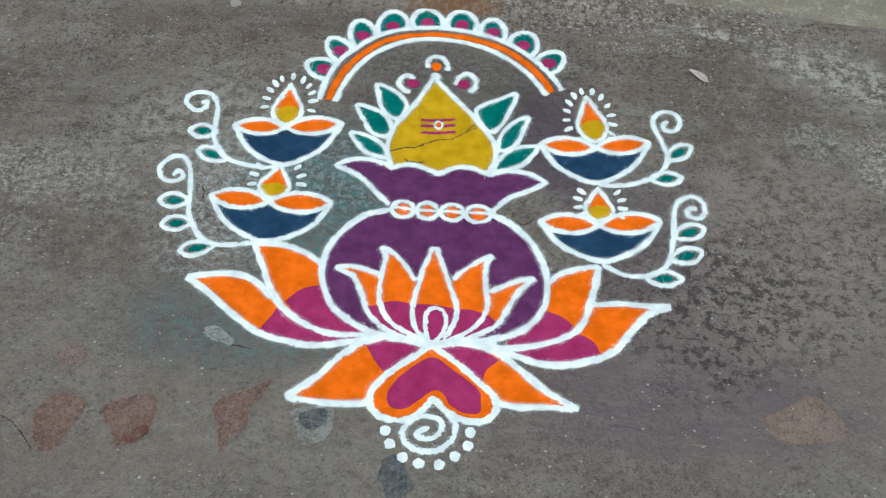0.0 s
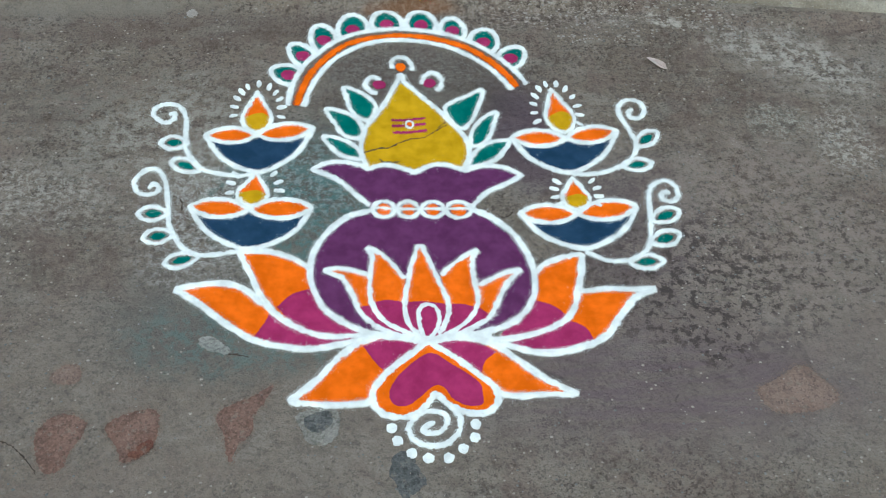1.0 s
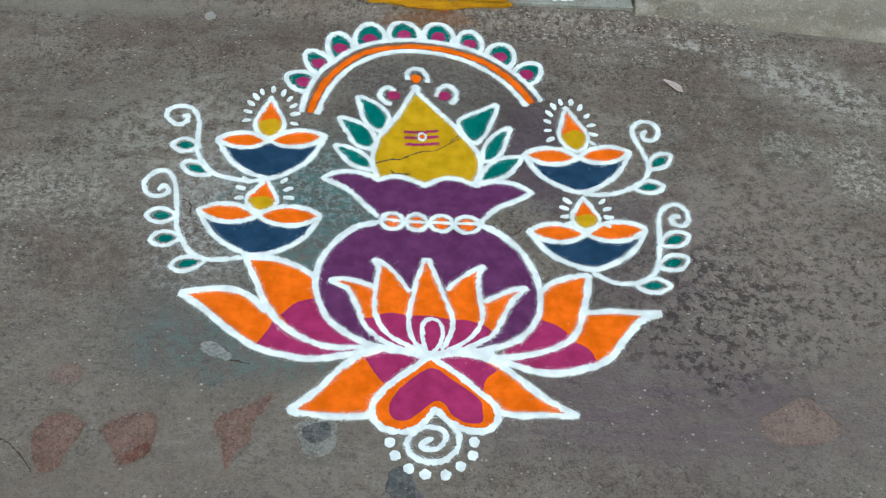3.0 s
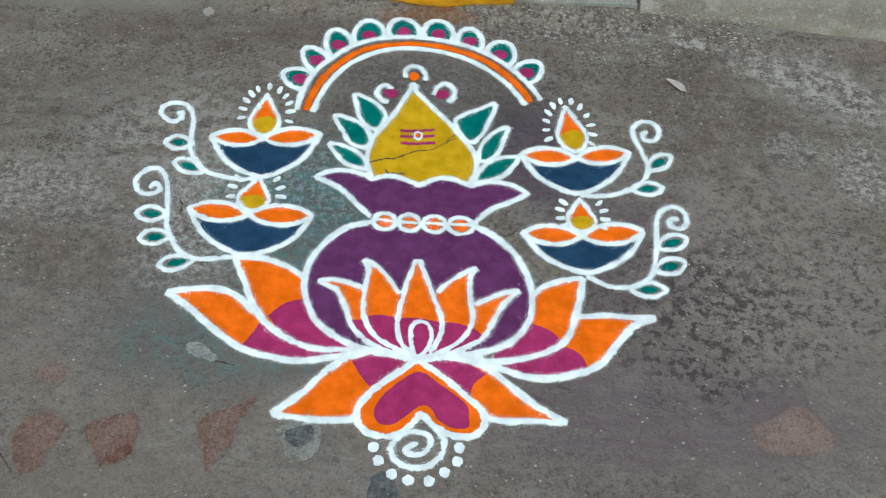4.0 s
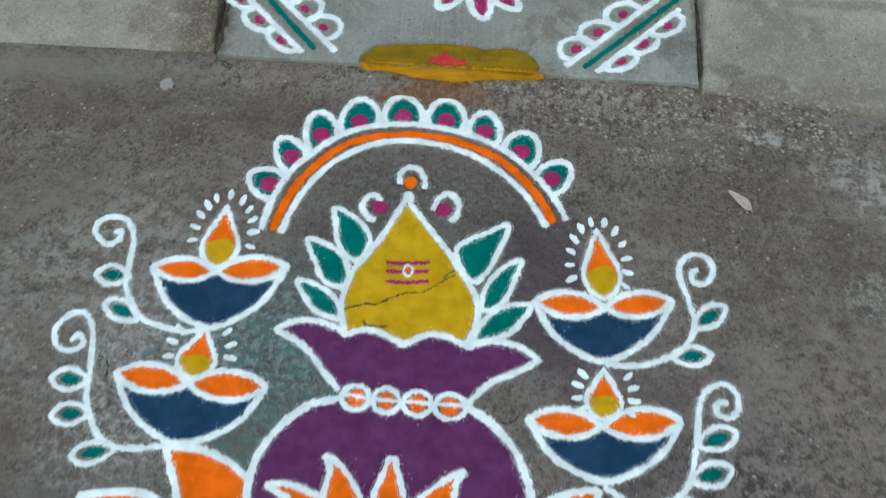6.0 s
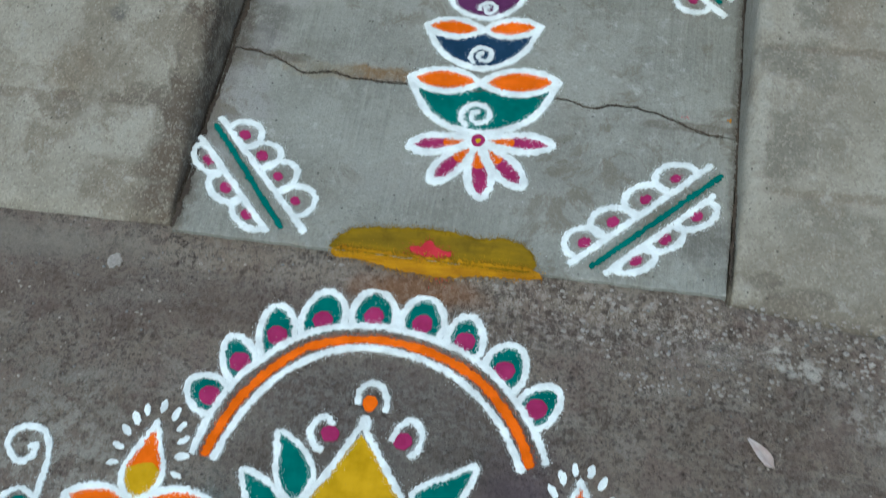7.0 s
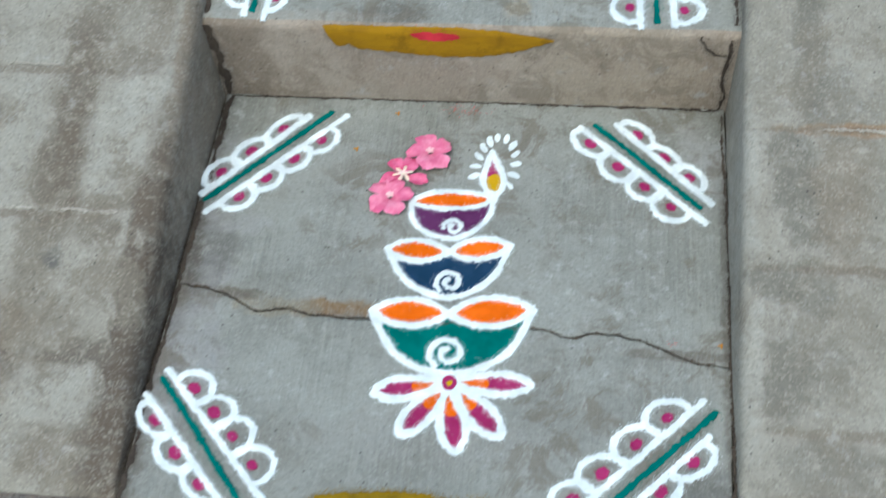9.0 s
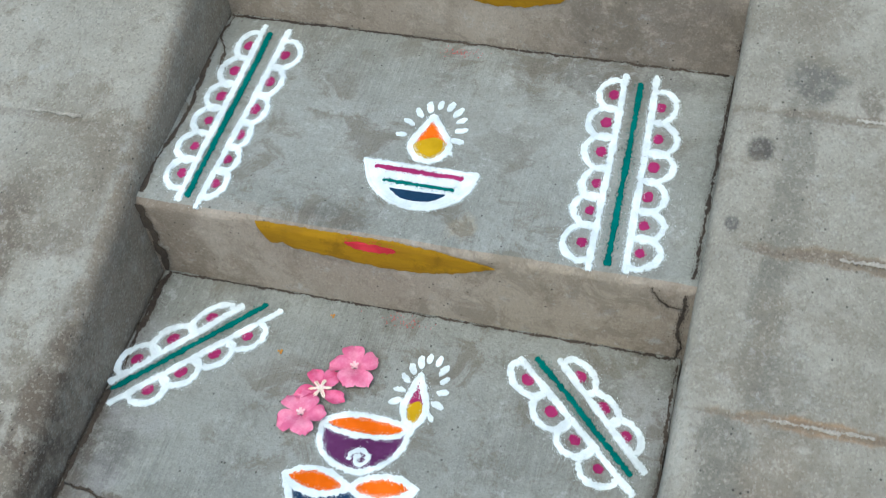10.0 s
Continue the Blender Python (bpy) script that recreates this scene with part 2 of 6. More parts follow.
def cement(name, base, pale, dark, brush=0.0, stains=(), patchy=0.5, speckle=0.5, scuffs=0.0):
    """Cement plaster: clouds, dirt, sand, pits and brush lines."""
    k = Nodes(name)
    c = k.mix(k.ramp(k.noise(4.5, 6, 0.65), 0.38, 0.62), base, pale)
    mottle = k.ramp(k.noise(33, 7, 0.75, k.shift((5.5, 2.5, 0))), 0.36, 0.52, 0.45, 1.0)
    for (x, y, rx, ry, color, amount) in stains:
        c = k.mix(k.math("MULTIPLY", k.blob(x, y, rx * 1.1, ry * 1.1, 0.7, 1.0, min(40, 0.8 / min(rx, ry))), k.math("MULTIPLY", mottle, amount)), c, color)
    c = k.mix(k.math("MULTIPLY", k.ramp(k.noise(8, 8, 0.7, warp=0.25), 0.52, 0.64), patchy), c, dark)
    c = k.mix(k.math("MULTIPLY", k.ramp(k.noise(27, 8, 0.76), 0.54, 0.66), patchy * 0.6), c, tuple(v * 0.85 for v in dark))
    c = k.mix(k.math("MULTIPLY", k.ramp(k.noise(31, 6, 0.75), 0.54, 0.68), 0.45), c, tuple(v * 1.3 for v in pale))
    sand = k.cells(330, out="Color")
    c = k.mix(k.math("MULTIPLY", k.ramp(sand, 0.6, 0.95), 0.32 * speckle + 0.08), c, tuple(min(1, v * 1.6) for v in pale))
    c = k.mix(k.math("MULTIPLY", k.ramp(sand, 0.38, 0.1), 0.45 * speckle + 0.05), c, tuple(v * 0.55 for v in dark))
    flecks = k.math("MULTIPLY", k.ramp(k.cells(110), 0.15, 0.08), k.ramp(k.noise(7, 3, 0.6), 0.48, 0.58))
    c = k.mix(k.math("MULTIPLY", flecks, speckle * 0.7), c, tuple(min(1, v * 1.7) for v in pale))
    pits = k.math("MULTIPLY", k.ramp(k.cells(57), 0.11, 0.05), k.ramp(k.noise(5, 2, 0.5), 0.46, 0.56))
    c = k.mix(k.math("MULTIPLY", pits, 0.85), c, (0.045, 0.04, 0.034))
    height = k.math("SUBTRACT", k.math("ADD", k.noise(150, 4, 0.7), k.math("MULTIPLY", k.noise(18, 6, 0.68), 1.8)), pits)
    if brush:
        lines = k.noise(1.0, 4, 0.6, k.shift((0, 0, 0), (170, 7, 7)))
        lines = k.math("ADD", 0.5, k.math("MULTIPLY", k.math("SUBTRACT", lines, 0.5), k.ramp(k.noise(3.1, 3, 0.6), 0.4, 0.62, 0.1, 1.3)))
        c = k.mix(k.math("MULTIPLY", k.ramp(lines, 0.45, 0.7), brush), c, tuple(v * 1.5 for v in pale))
        c = k.mix(k.math("MULTIPLY", k.ramp(lines, 0.5, 0.3), brush), c, tuple(v * 0.6 for v in base))
        height = k.math("ADD", height, lines)
    if scuffs:
        marks = k.math("MULTIPLY", k.ramp(k.noise(40, 8, 0.8), 0.54, 0.64), k.ramp(k.noise(4.2, 4, 0.65, k.shift((3.1, 1.7, 0))), 0.46, 0.58))
        c = k.mix(k.math("MULTIPLY", marks, scuffs), c, (0.42, 0.42, 0.39))
        dirt = k.math("MULTIPLY", k.ramp(k.noise(14, 7, 0.75, k.shift((7.3, 2.2, 0)), 0.6), 0.49, 0.60), k.ramp(k.noise(2.8, 4, 0.6, k.shift((1.4, 9.1, 0))), 0.42, 0.56))
        c = k.mix(k.math("MULTIPLY", dirt, scuffs), c, (0.135, 0.112, 0.080))
    return k.done(c, 0.88, height, 0.8, 0.003, 0.25)


GROUND = ground_material()
SLAB = cement("brushed grey cement slab", (0.221, 0.223, 0.193), (0.275, 0.279, 0.245), (0.150, 0.144, 0.114), 0.13,
              [(-0.100, 1.222, 0.065, 0.014, (0.19, 0.118, 0.055), 0.95), (-0.185, 1.222, 0.05, 0.016, (0.27, 0.235, 0.165), 0.8), (-0.275, 1.240, 0.06, 0.010, (0.12, 0.098, 0.072), 0.85), (0.40, 1.172, 0.07, 0.008, (0.125, 0.103, 0.08), 0.7), (-0.30, 1.27, 0.04, 0.03, (0.31, 0.305, 0.29), 0.6), (-0.32, 1.31, 0.05, 0.10, (0.115, 0.108, 0.098), 0.7),
               # next two rows: dark strips along the slab's west and east edges
               (-0.335, 1.2, 0.022, 0.4, (0.100, 0.083, 0.062), 0.7), (0.465, 1.2, 0.012, 0.4, (0.100, 0.083, 0.062), 0.6), (-0.31, 1.12, 0.05, 0.12, (0.29, 0.285, 0.275), 0.6), (0.42, 0.97, 0.035, 0.03, (0.105, 0.098, 0.085), 0.7),
               (0.43, 1.52, 0.04, 0.07, (0.33, 0.325, 0.31), 0.6), (-0.31, 1.46, 0.03, 0.07, (0.31, 0.305, 0.29), 0.5),
               (-0.27, 1.37, 0.05, 0.02, (0.31, 0.305, 0.29), 0.45), (0.05, 1.02, 0.12, 0.04, (0.26, 0.255, 0.23), 0.4)], 0.45, 0.3, 0.6)
TREAD = cement("worn cement tread", (0.232, 0.234, 0.202), (0.292, 0.294, 0.258), (0.172, 0.162, 0.130), 0.10,
               [(-0.04, 1.66, 0.05, 0.022, (0.11, 0.10, 0.08), 0.7), (0.14, 1.675, 0.018, 0.018, (0.36, 0.30, 0.20), 0.6),
                (0.32, 2.02, 0.14, 0.035, (0.12, 0.11, 0.095), 0.6), (-0.2, 1.65, 0.12, 0.012, (0.30, 0.27, 0.22), 0.5)], 0.45, 0.3, 0.6)
RISER = cement("smooth brown cement riser", (0.278, 0.229, 0.176), (0.332, 0.282, 0.223), (0.178, 0.143, 0.104), 0.0,
               [(-0.31, 1.63, 0.05, 0.2, (0.13, 0.10, 0.07), 0.6), (0.36, 2.05, 0.12, 0.2, (0.12, 0.10, 0.08), 0.6), (0.28, 1.63, 0.12, 0.2, (0.30, 0.245, 0.175), 0.6)], 0.6, 0.2, 0.45)
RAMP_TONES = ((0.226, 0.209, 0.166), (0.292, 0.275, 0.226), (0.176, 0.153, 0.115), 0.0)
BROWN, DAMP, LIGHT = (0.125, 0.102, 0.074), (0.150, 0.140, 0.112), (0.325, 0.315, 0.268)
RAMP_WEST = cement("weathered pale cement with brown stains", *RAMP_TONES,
                   # first four rows: brown strips along the inner side wall and its rounded edge
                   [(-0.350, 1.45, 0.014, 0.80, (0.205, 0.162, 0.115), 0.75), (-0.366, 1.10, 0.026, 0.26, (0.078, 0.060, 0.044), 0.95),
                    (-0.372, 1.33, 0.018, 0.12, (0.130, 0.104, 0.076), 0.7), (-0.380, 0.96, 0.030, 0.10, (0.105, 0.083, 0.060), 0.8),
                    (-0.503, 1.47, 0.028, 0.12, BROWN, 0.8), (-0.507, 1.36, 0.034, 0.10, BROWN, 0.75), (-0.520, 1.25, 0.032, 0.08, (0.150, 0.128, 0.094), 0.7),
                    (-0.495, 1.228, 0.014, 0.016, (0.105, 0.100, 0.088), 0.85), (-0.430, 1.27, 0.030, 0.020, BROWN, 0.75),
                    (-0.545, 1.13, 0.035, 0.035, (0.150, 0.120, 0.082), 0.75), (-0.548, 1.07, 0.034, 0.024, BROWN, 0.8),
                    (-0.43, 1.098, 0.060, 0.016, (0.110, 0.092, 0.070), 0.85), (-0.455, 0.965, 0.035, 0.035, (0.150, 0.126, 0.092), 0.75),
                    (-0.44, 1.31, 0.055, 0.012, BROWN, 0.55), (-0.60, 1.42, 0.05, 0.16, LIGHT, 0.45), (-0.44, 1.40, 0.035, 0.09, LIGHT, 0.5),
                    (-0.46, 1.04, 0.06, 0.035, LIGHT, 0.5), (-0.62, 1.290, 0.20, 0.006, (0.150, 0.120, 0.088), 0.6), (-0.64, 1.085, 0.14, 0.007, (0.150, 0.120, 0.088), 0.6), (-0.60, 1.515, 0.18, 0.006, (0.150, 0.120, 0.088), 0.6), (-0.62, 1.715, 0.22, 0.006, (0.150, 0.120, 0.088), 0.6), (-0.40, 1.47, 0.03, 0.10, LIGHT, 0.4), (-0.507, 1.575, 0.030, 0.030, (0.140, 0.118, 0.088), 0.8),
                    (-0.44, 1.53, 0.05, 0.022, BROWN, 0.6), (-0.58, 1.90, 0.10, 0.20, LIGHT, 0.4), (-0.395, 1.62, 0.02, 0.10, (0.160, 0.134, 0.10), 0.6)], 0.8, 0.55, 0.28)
RAMP_EAST = cement("weathered pale cement with dark stains", *RAMP_TONES,
                   [(0.535, 1.412, 0.034, 0.042, DAMP, 0.85), (0.553, 1.335, 0.034, 0.055, DAMP, 0.85), (0.512, 1.237, 0.034, 0.028, DAMP, 0.85),
                    (0.560, 1.230, 0.028, 0.035, DAMP, 0.7), (0.524, 1.118, 0.034, 0.055, DAMP, 0.85), (0.575, 1.13, 0.030, 0.04, DAMP, 0.5),
                    (0.508, 1.190, 0.024, 0.022, LIGHT, 0.8), (0.477, 1.38, 0.014, 0.11, LIGHT, 0.7), (0.482, 1.12, 0.012, 0.10, LIGHT, 0.5),
                    (0.60, 1.36, 0.03, 0.08, (0.190, 0.155, 0.112), 0.6), (0.605, 1.49, 0.045, 0.05, DAMP, 0.6),
                    (0.564, 1.56, 0.022, 0.10, DAMP, 0.75), (0.572, 1.70, 0.022, 0.06, DAMP, 0.65), (0.578, 1.83, 0.022, 0.08, DAMP, 0.7),
                    (0.529, 1.817, 0.015, 0.015, (0.075, 0.068, 0.058), 0.95), (0.506, 1.705, 0.008, 0.010, (0.100, 0.092, 0.080), 0.85),
                    (0.593, 1.928, 0.030, 0.030, (0.120, 0.114, 0.096), 0.9), (0.666, 1.905, 0.015, 0.020, (0.140, 0.120, 0.092), 0.75), (0.558, 1.872, 0.010, 0.008, DAMP, 0.7),
                    (0.66, 1.679, 0.10, 0.010, (0.185, 0.130, 0.080), 0.7), (0.640, 1.459, 0.085, 0.009, (0.270, 0.165, 0.085), 0.75),
                    (0.504, 0.919, 0.030, 0.010, (0.110, 0.095, 0.073), 0.8), (0.560, 0.893, 0.050, 0.014, (0.120, 0.102, 0.078), 0.8),
                    (0.475, 0.895, 0.014, 0.022, LIGHT, 0.6), (0.66, 0.93, 0.06, 0.03, LIGHT, 0.4), (0.60, 1.00, 0.08, 0.03, DAMP, 0.6),
                    (0.74, 1.259, 0.22, 0.007, (0.150, 0.120, 0.088), 0.75), (0.74, 1.459, 0.2, 0.005, (0.150, 0.120, 0.088), 0.6), (0.76, 1.679, 0.22, 0.007, (0.150, 0.120, 0.088), 0.8), (0.74, 1.877, 0.22, 0.007, (0.150, 0.120, 0.088), 0.7), (0.72, 1.045, 0.2, 0.007, (0.150, 0.120, 0.088), 0.6),
                    (0.80, 0.87, 0.30, 0.03, (0.150, 0.128, 0.098), 0.75), (0.82, 0.94, 0.25, 0.05, (0.175, 0.155, 0.120), 0.65)], 0.6, 0.45, 0.28)
GRIME = cement("dark grime in joints", (0.048, 0.037, 0.028), (0.075, 0.058, 0.042), (0.028, 0.022, 0.018))


def worn_stone(name, base, pale, dark):
    """A stone worn down with the concrete round it: sandy, pitted, its colour uneven."""
    k = Nodes(name)
    c = k.mix(k.ramp(k.noise(18, 7, 0.72), 0.40, 0.60), base, pale)
    c = k.mix(k.math("MULTIPLY", k.ramp(k.noise(40, 7, 0.76, k.shift((3.3, 1.2, 0))), 0.51, 0.60), 0.75), c, dark)
    c = k.mix(k.math("MULTIPLY", k.ramp(k.noise(60, 6, 0.76, k.shift((8.3, 5.2, 0))), 0.54, 0.62), 0.6), c, (0.20, 0.175, 0.145))
    sand = k.cells(300, out="Color")
    c = k.mix(k.math("MULTIPLY", k.ramp(sand, 0.62, 0.95), 0.4), c, tuple(v * 1.5 for v in pale))
    c = k.mix(k.math("MULTIPLY", k.ramp(sand, 0.38, 0.12), 0.4), c, tuple(v * 0.5 for v in dark))
    return k.done(c, 0.92, k.math("ADD", k.noise(30, 8, 0.75), k.math("MULTIPLY", k.noise(150, 4, 0.7), 0.6)), 0.9, 0.006, 0.2)


BRICKY = worn_stone("worn red stone", (0.164, 0.099, 0.077), (0.196, 0.126, 0.100), (0.114, 0.072, 0.058))
FAINT_RED = worn_stone("faint worn red stone", (0.192, 0.136, 0.110), (0.216, 0.158, 0.130), (0.150, 0.110, 0.090))
DARK_RED = worn_stone("dark red broken stone", (0.120, 0.050, 0.036), (0.150, 0.070, 0.050), (0.060, 0.028, 0.022))
CHIP = worn_stone("pale stone chip", (0.225, 0.235, 0.215), (0.28, 0.285, 0.26), (0.15, 0.155, 0.145))
SET_STONE = worn_stone("grey stone set in concrete", (0.20, 0.195, 0.172), (0.25, 0.245, 0.22), (0.13, 0.125, 0.11))
DARK_SET = worn_stone("dark stone set in concrete", (0.082, 0.088, 0.086), (0.125, 0.130, 0.125), (0.050, 0.052, 0.052))
FLAKE = worn_stone("pale cement flake", (0.30, 0.275, 0.235), (0.36, 0.335, 0.29), (0.22, 0.195, 0.16))
STONE = cement("grey embedded stone", (0.13, 0.135, 0.13), (0.20, 0.20, 0.19), (0.08, 0.08, 0.078))
PALE_STONE = cement("pale pebble", (0.26, 0.24, 0.21), (0.34, 0.32, 0.29), (0.2, 0.18, 0.16))


def petal_material(name, color, pale):
    k = Nodes(name)
    c = k.mix(k.ramp(k.noise(60, 4, 0.6), 0.35, 0.7), color, pale)
    k.bsdf.inputs["Subsurface Weight"].default_value = 0.15
    k.bsdf.inputs["Subsurface Radius"].default_value = (0.004, 0.0015, 0.0015)
    return k.done(c, 0.55, k.noise(180, 3, 0.6), 0.2, 0.001, 0.3)


PINK = petal_material("pink petal", (0.64, 0.125, 0.245), (0.75, 0.26, 0.37))
DEEP_PINK = petal_material("deep pink petal", (0.58, 0.07, 0.17), (0.70, 0.17, 0.30))
CREAM = petal_material("cream flower throat", (0.72, 0.55, 0.42), (0.80, 0.68, 0.55))
PALE_PINK = petal_material("pale pink flower throat", (0.76, 0.42, 0.44), (0.84, 0.60, 0.58))
DRY_LEAF = petal_material("dry pale leaf", (0.36, 0.29, 0.26), (0.46, 0.40, 0.37))
MARIGOLD = petal_material("orange petal crumb", (0.45, 0.17, 0.01), (0.55, 0.26, 0.02))


# ---- helpers for things and their parts ----
def thing(name, at, label, category, group="", kind=""):
    """An empty at the base of a thing."""
    ob = new(name)
    ob.empty_display_size = 0.02
    ob.location = at
    return tagged(ob, label, category, group, kind)


def mesh(name, verts, faces, material, parent=None, label="", smooth_faces=False):
    data = bpy.data.meshes.new(name)
    origin = Vector(parent.matrix_basis.translation) if parent else Vector()
    if parent and parent.parent:
        origin += parent.parent.matrix_basis.translation
    data.from_pydata([tuple(Vector(v) - origin) for v in verts], [], faces)
    data.materials.append(material)
    if smooth_faces:
        data.polygons.foreach_set("use_smooth", [True] * len(data.polygons))
    ob = new(name, data)
    ob.parent = parent
    return tagged(ob, label)


def smooth(pts, closed=False, step=0.003):
    """A curve through a few control points; a point written twice is a sharp corner."""
    pts = [Vector(p) for p in pts]
    if closed:
        pts = pts + [pts[0]]
    runs, run = [], [pts[0]]
    for a, b in zip(pts, pts[1:]):
        if (a - b).length < 1e-6:
            if len(run) > 1:
                runs.append(run)
            run = [b]
        else:
            run.append(b)
    runs.append(run)
    out = []
    ring = closed and len(runs) == 1
    for run in runs:
        if len(run) < 2:
            continue
        first = run[-2] if ring else run[0] * 2 - run[1]
        last = run[1] if ring else run[-1] * 2 - run[-2]
        p = [first, *run, last]
        for i in range(1, len(p) - 2):
            n = max(2, int((p[i + 1] - p[i]).length / step))
            for j in range(n):
                s = j / n
                a, b, c, d = p[i - 1:i + 3]
                out.append(0.5 * (2 * b + (c - a) * s + (2 * a - 5 * b + 4 * c - d) * s * s + (3 * b - a - 3 * c + d) * s ** 3))
    if not closed:
        out.append(pts[-1])
    return out


def flat(level):
    return lambda u, v, h: (u, v, level + h)


def upright(y):
    return lambda u, v, h: (u, y - h, v)


GROUND_TOP, SLAB_TOP, TREAD_TOP = flat(0.0), flat(0.027), flat(0.190)
LAYER = 0.0005


def stroke(parent, pts, w=0.010, closed=False, mat=WHITE, on=GROUND_TOP, name="outline", h=0.0024, grain=8.0, vary=0.28, spread=0.0025):
    """A poured line of powder: raised, of uneven width, with crumbs beside it."""
    line = smooth(pts, closed, 0.002)
    n = len(line)
    if n < 3:
        return None
    rnd = random.Random(int(abs(line[0].x * 7919 + line[0].y * 104729) * 1000) + n)
    verts, faces = [], []
    for i, p in enumerate(line):
        a = line[i - 1] if i or closed else line[0]
        b = line[(i + 1) % n] if i < n - 1 or closed else line[-1]
        d = (b - a).normalized() if (b - a).length > 1e-9 else Vector((1, 0))
        side = Vector((-d.y, d.x))
        q = Vector((p.x, p.y, 0.31))
        half = w * 0.49 * (1 + vary * noise.noise(q * 45) + vary * 0.5 * noise.noise(q * 130))
        if not closed:
            e = min(i, n - 1 - i) * 0.002 / (w * 0.5)
            if e < 1:
                half *= 0.35 + 0.65 * math.sqrt(max(0.0, 1 - (1 - e) ** 2))
        left = half + 0.0014 * noise.noise(q * 160) + 0.0020 * noise.noise(q * 730) + rnd.uniform(-0.0012, 0.0009)
        right = half + 0.0014 * noise.noise(q * 160 + Vector((9, 4, 2))) + 0.0020 * noise.noise(q * 730 + Vector((3, 8, 1))) + rnd.uniform(-0.0012, 0.0009)
        for s, z in ((left, 0.0), (left * 0.88, h * 0.85), (0.0, h), (-right * 0.88, h * 0.85), (-right, 0.0)):
            c = p + side * s
            verts.append(on(c.x, c.y, z))
        if i:
            o = i * 5
            faces += [(o - 5 + j, o - 4 + j, o + 1 + j, o + j) for j in range(4)]
        dense = grain * (0.6 + 0.9 * max(0.0, noise.noise(q * 18) + 0.35))
        for _ in range(int(dense + rnd.random())):
            side_of = rnd.choice((-1, 1))
            s = side_of * (half + abs(rnd.gauss(0, spread if rnd.random() < 0.97 else spread * 3)) - 0.0006)
            c = p + side * s + d * rnd.uniform(-0.001, 0.001)
            GRAINS.setdefault((parent.parent or parent, mat), []).append((c.x, c.y, rnd.uniform(0.00025, 0.00085), on))
    if closed:
        o = (n - 1) * 5
        faces += [(o + j, o + 1 + j, 1 + j, j) for j in range(4)]
    return mesh(name, verts, faces, mat, parent)


GRAINS = {}


def crumbs():
    """The scattered grains of every drawing, one joined mesh a drawing."""
    for (parent, mat), grains in GRAINS.items():
        verts, faces = [], []
        for x, y, r, on in grains:
            o = len(verts)
            verts += [on(x + r, y, 0.0009), on(x - r * 0.6, y + r, 0.0009), on(x - r * 0.7, y - r * 0.9, 0.0009), on(x, y, 0.0012 + r * 0.8)]
            faces += [(o, o + 1, o + 3), (o + 1, o + 2, o + 3), (o + 2, o, o + 3)]
        tagged(mesh("powder_dust", verts, faces, mat, parent), kind="stuff")


def fill(parent, name, mat, pts, layer=1, on=GROUND_TOP, label="", rag=0.0012, dust=0, reach=0.003):
    """A filled patch of powder with a soft ragged rim."""
    rim = smooth(pts, True, 0.003)
    top, low = [], []
    for p in rim:
        q = Vector((p.x, p.y, 0.7))
        c = p + Vector((noise.noise(q * 330), noise.noise(q * 330 + Vector((5, 1, 3))))) * rag
        top.append(on(c.x, c.y, LAYER * layer))
        low.append(on(c.x, c.y, 0))
    n = len(rim)
    if dust:
        rnd = random.Random(n * 31 + int(abs(rim[0].x) * 1e5))
        for p in rim:
            for _ in range(dust):
                c = p + Vector((rnd.gauss(0, reach), rnd.gauss(0, reach)))
                GRAINS.setdefault((parent.parent or parent, mat), []).append((c.x, c.y, rnd.uniform(0.0003, 0.0010), on))
    faces = [tuple(range(n))] + [(i, n + i, n + (i + 1) % n, (i + 1) % n) for i in range(n)]
    return mesh(name, top + low, faces, mat, parent, label)


def oval(c, rx, ry, n=10, turn=0.0):
    out = []
    for i in range(n):
        a = 2 * math.pi * i / n
        x, y = rx * math.cos(a), ry * math.sin(a)
        out.append((c[0] + x * math.cos(turn) - y * math.sin(turn), c[1] + x * math.sin(turn) + y * math.cos(turn)))
    return out


def lens(a, b, up, down, skew=0.5):
    """A pointed leaf from a to b that swells by up on its left and down on its right."""
    a, b = Vector(a), Vector(b)
    d = b - a
    s = Vector((-d.y, d.x)).normalized()
    m = a + d * skew
    q1, q2 = a + d * skew * 0.42, a + d * (skew + (1 - skew) * 0.55)
    return [a, a, q1 + s * up * 0.72, m + s * up, q2 + s * up * 0.72, b, b, q2 - s * down * 0.72, m - s * down, q1 - s * down * 0.72]


def dot(parent, c, rx, ry=None, mat=WHITE, on=GROUND_TOP, name="dot", turn=0.0, layer=4):
    return fill(parent, name, mat, oval(c, rx, ry or rx, 9, turn), layer, on, rag=0.0024, dust=2 if mat is MAGENTA else 0, reach=0.0016)


def rays(parent, c, rx, ry, angles, size=0.007, on=GROUND_TOP, lean=0.0):
    """Short dashes round a flame, pointing outwards."""
    for k, deg in enumerate(angles):
        a = radians(deg)
        x, y = rx * math.cos(a), ry * math.sin(a)
        p = (c[0] + x * math.cos(lean) - y * math.sin(lean), c[1] + x * math.sin(lean) + y * math.cos(lean))
        s = size * (0.85 + 0.3 * ((k * 37) % 10) / 10)
        dot(parent, p, s, s * 0.48, WHITE, on, "ray", math.atan2(y, x) + lean)


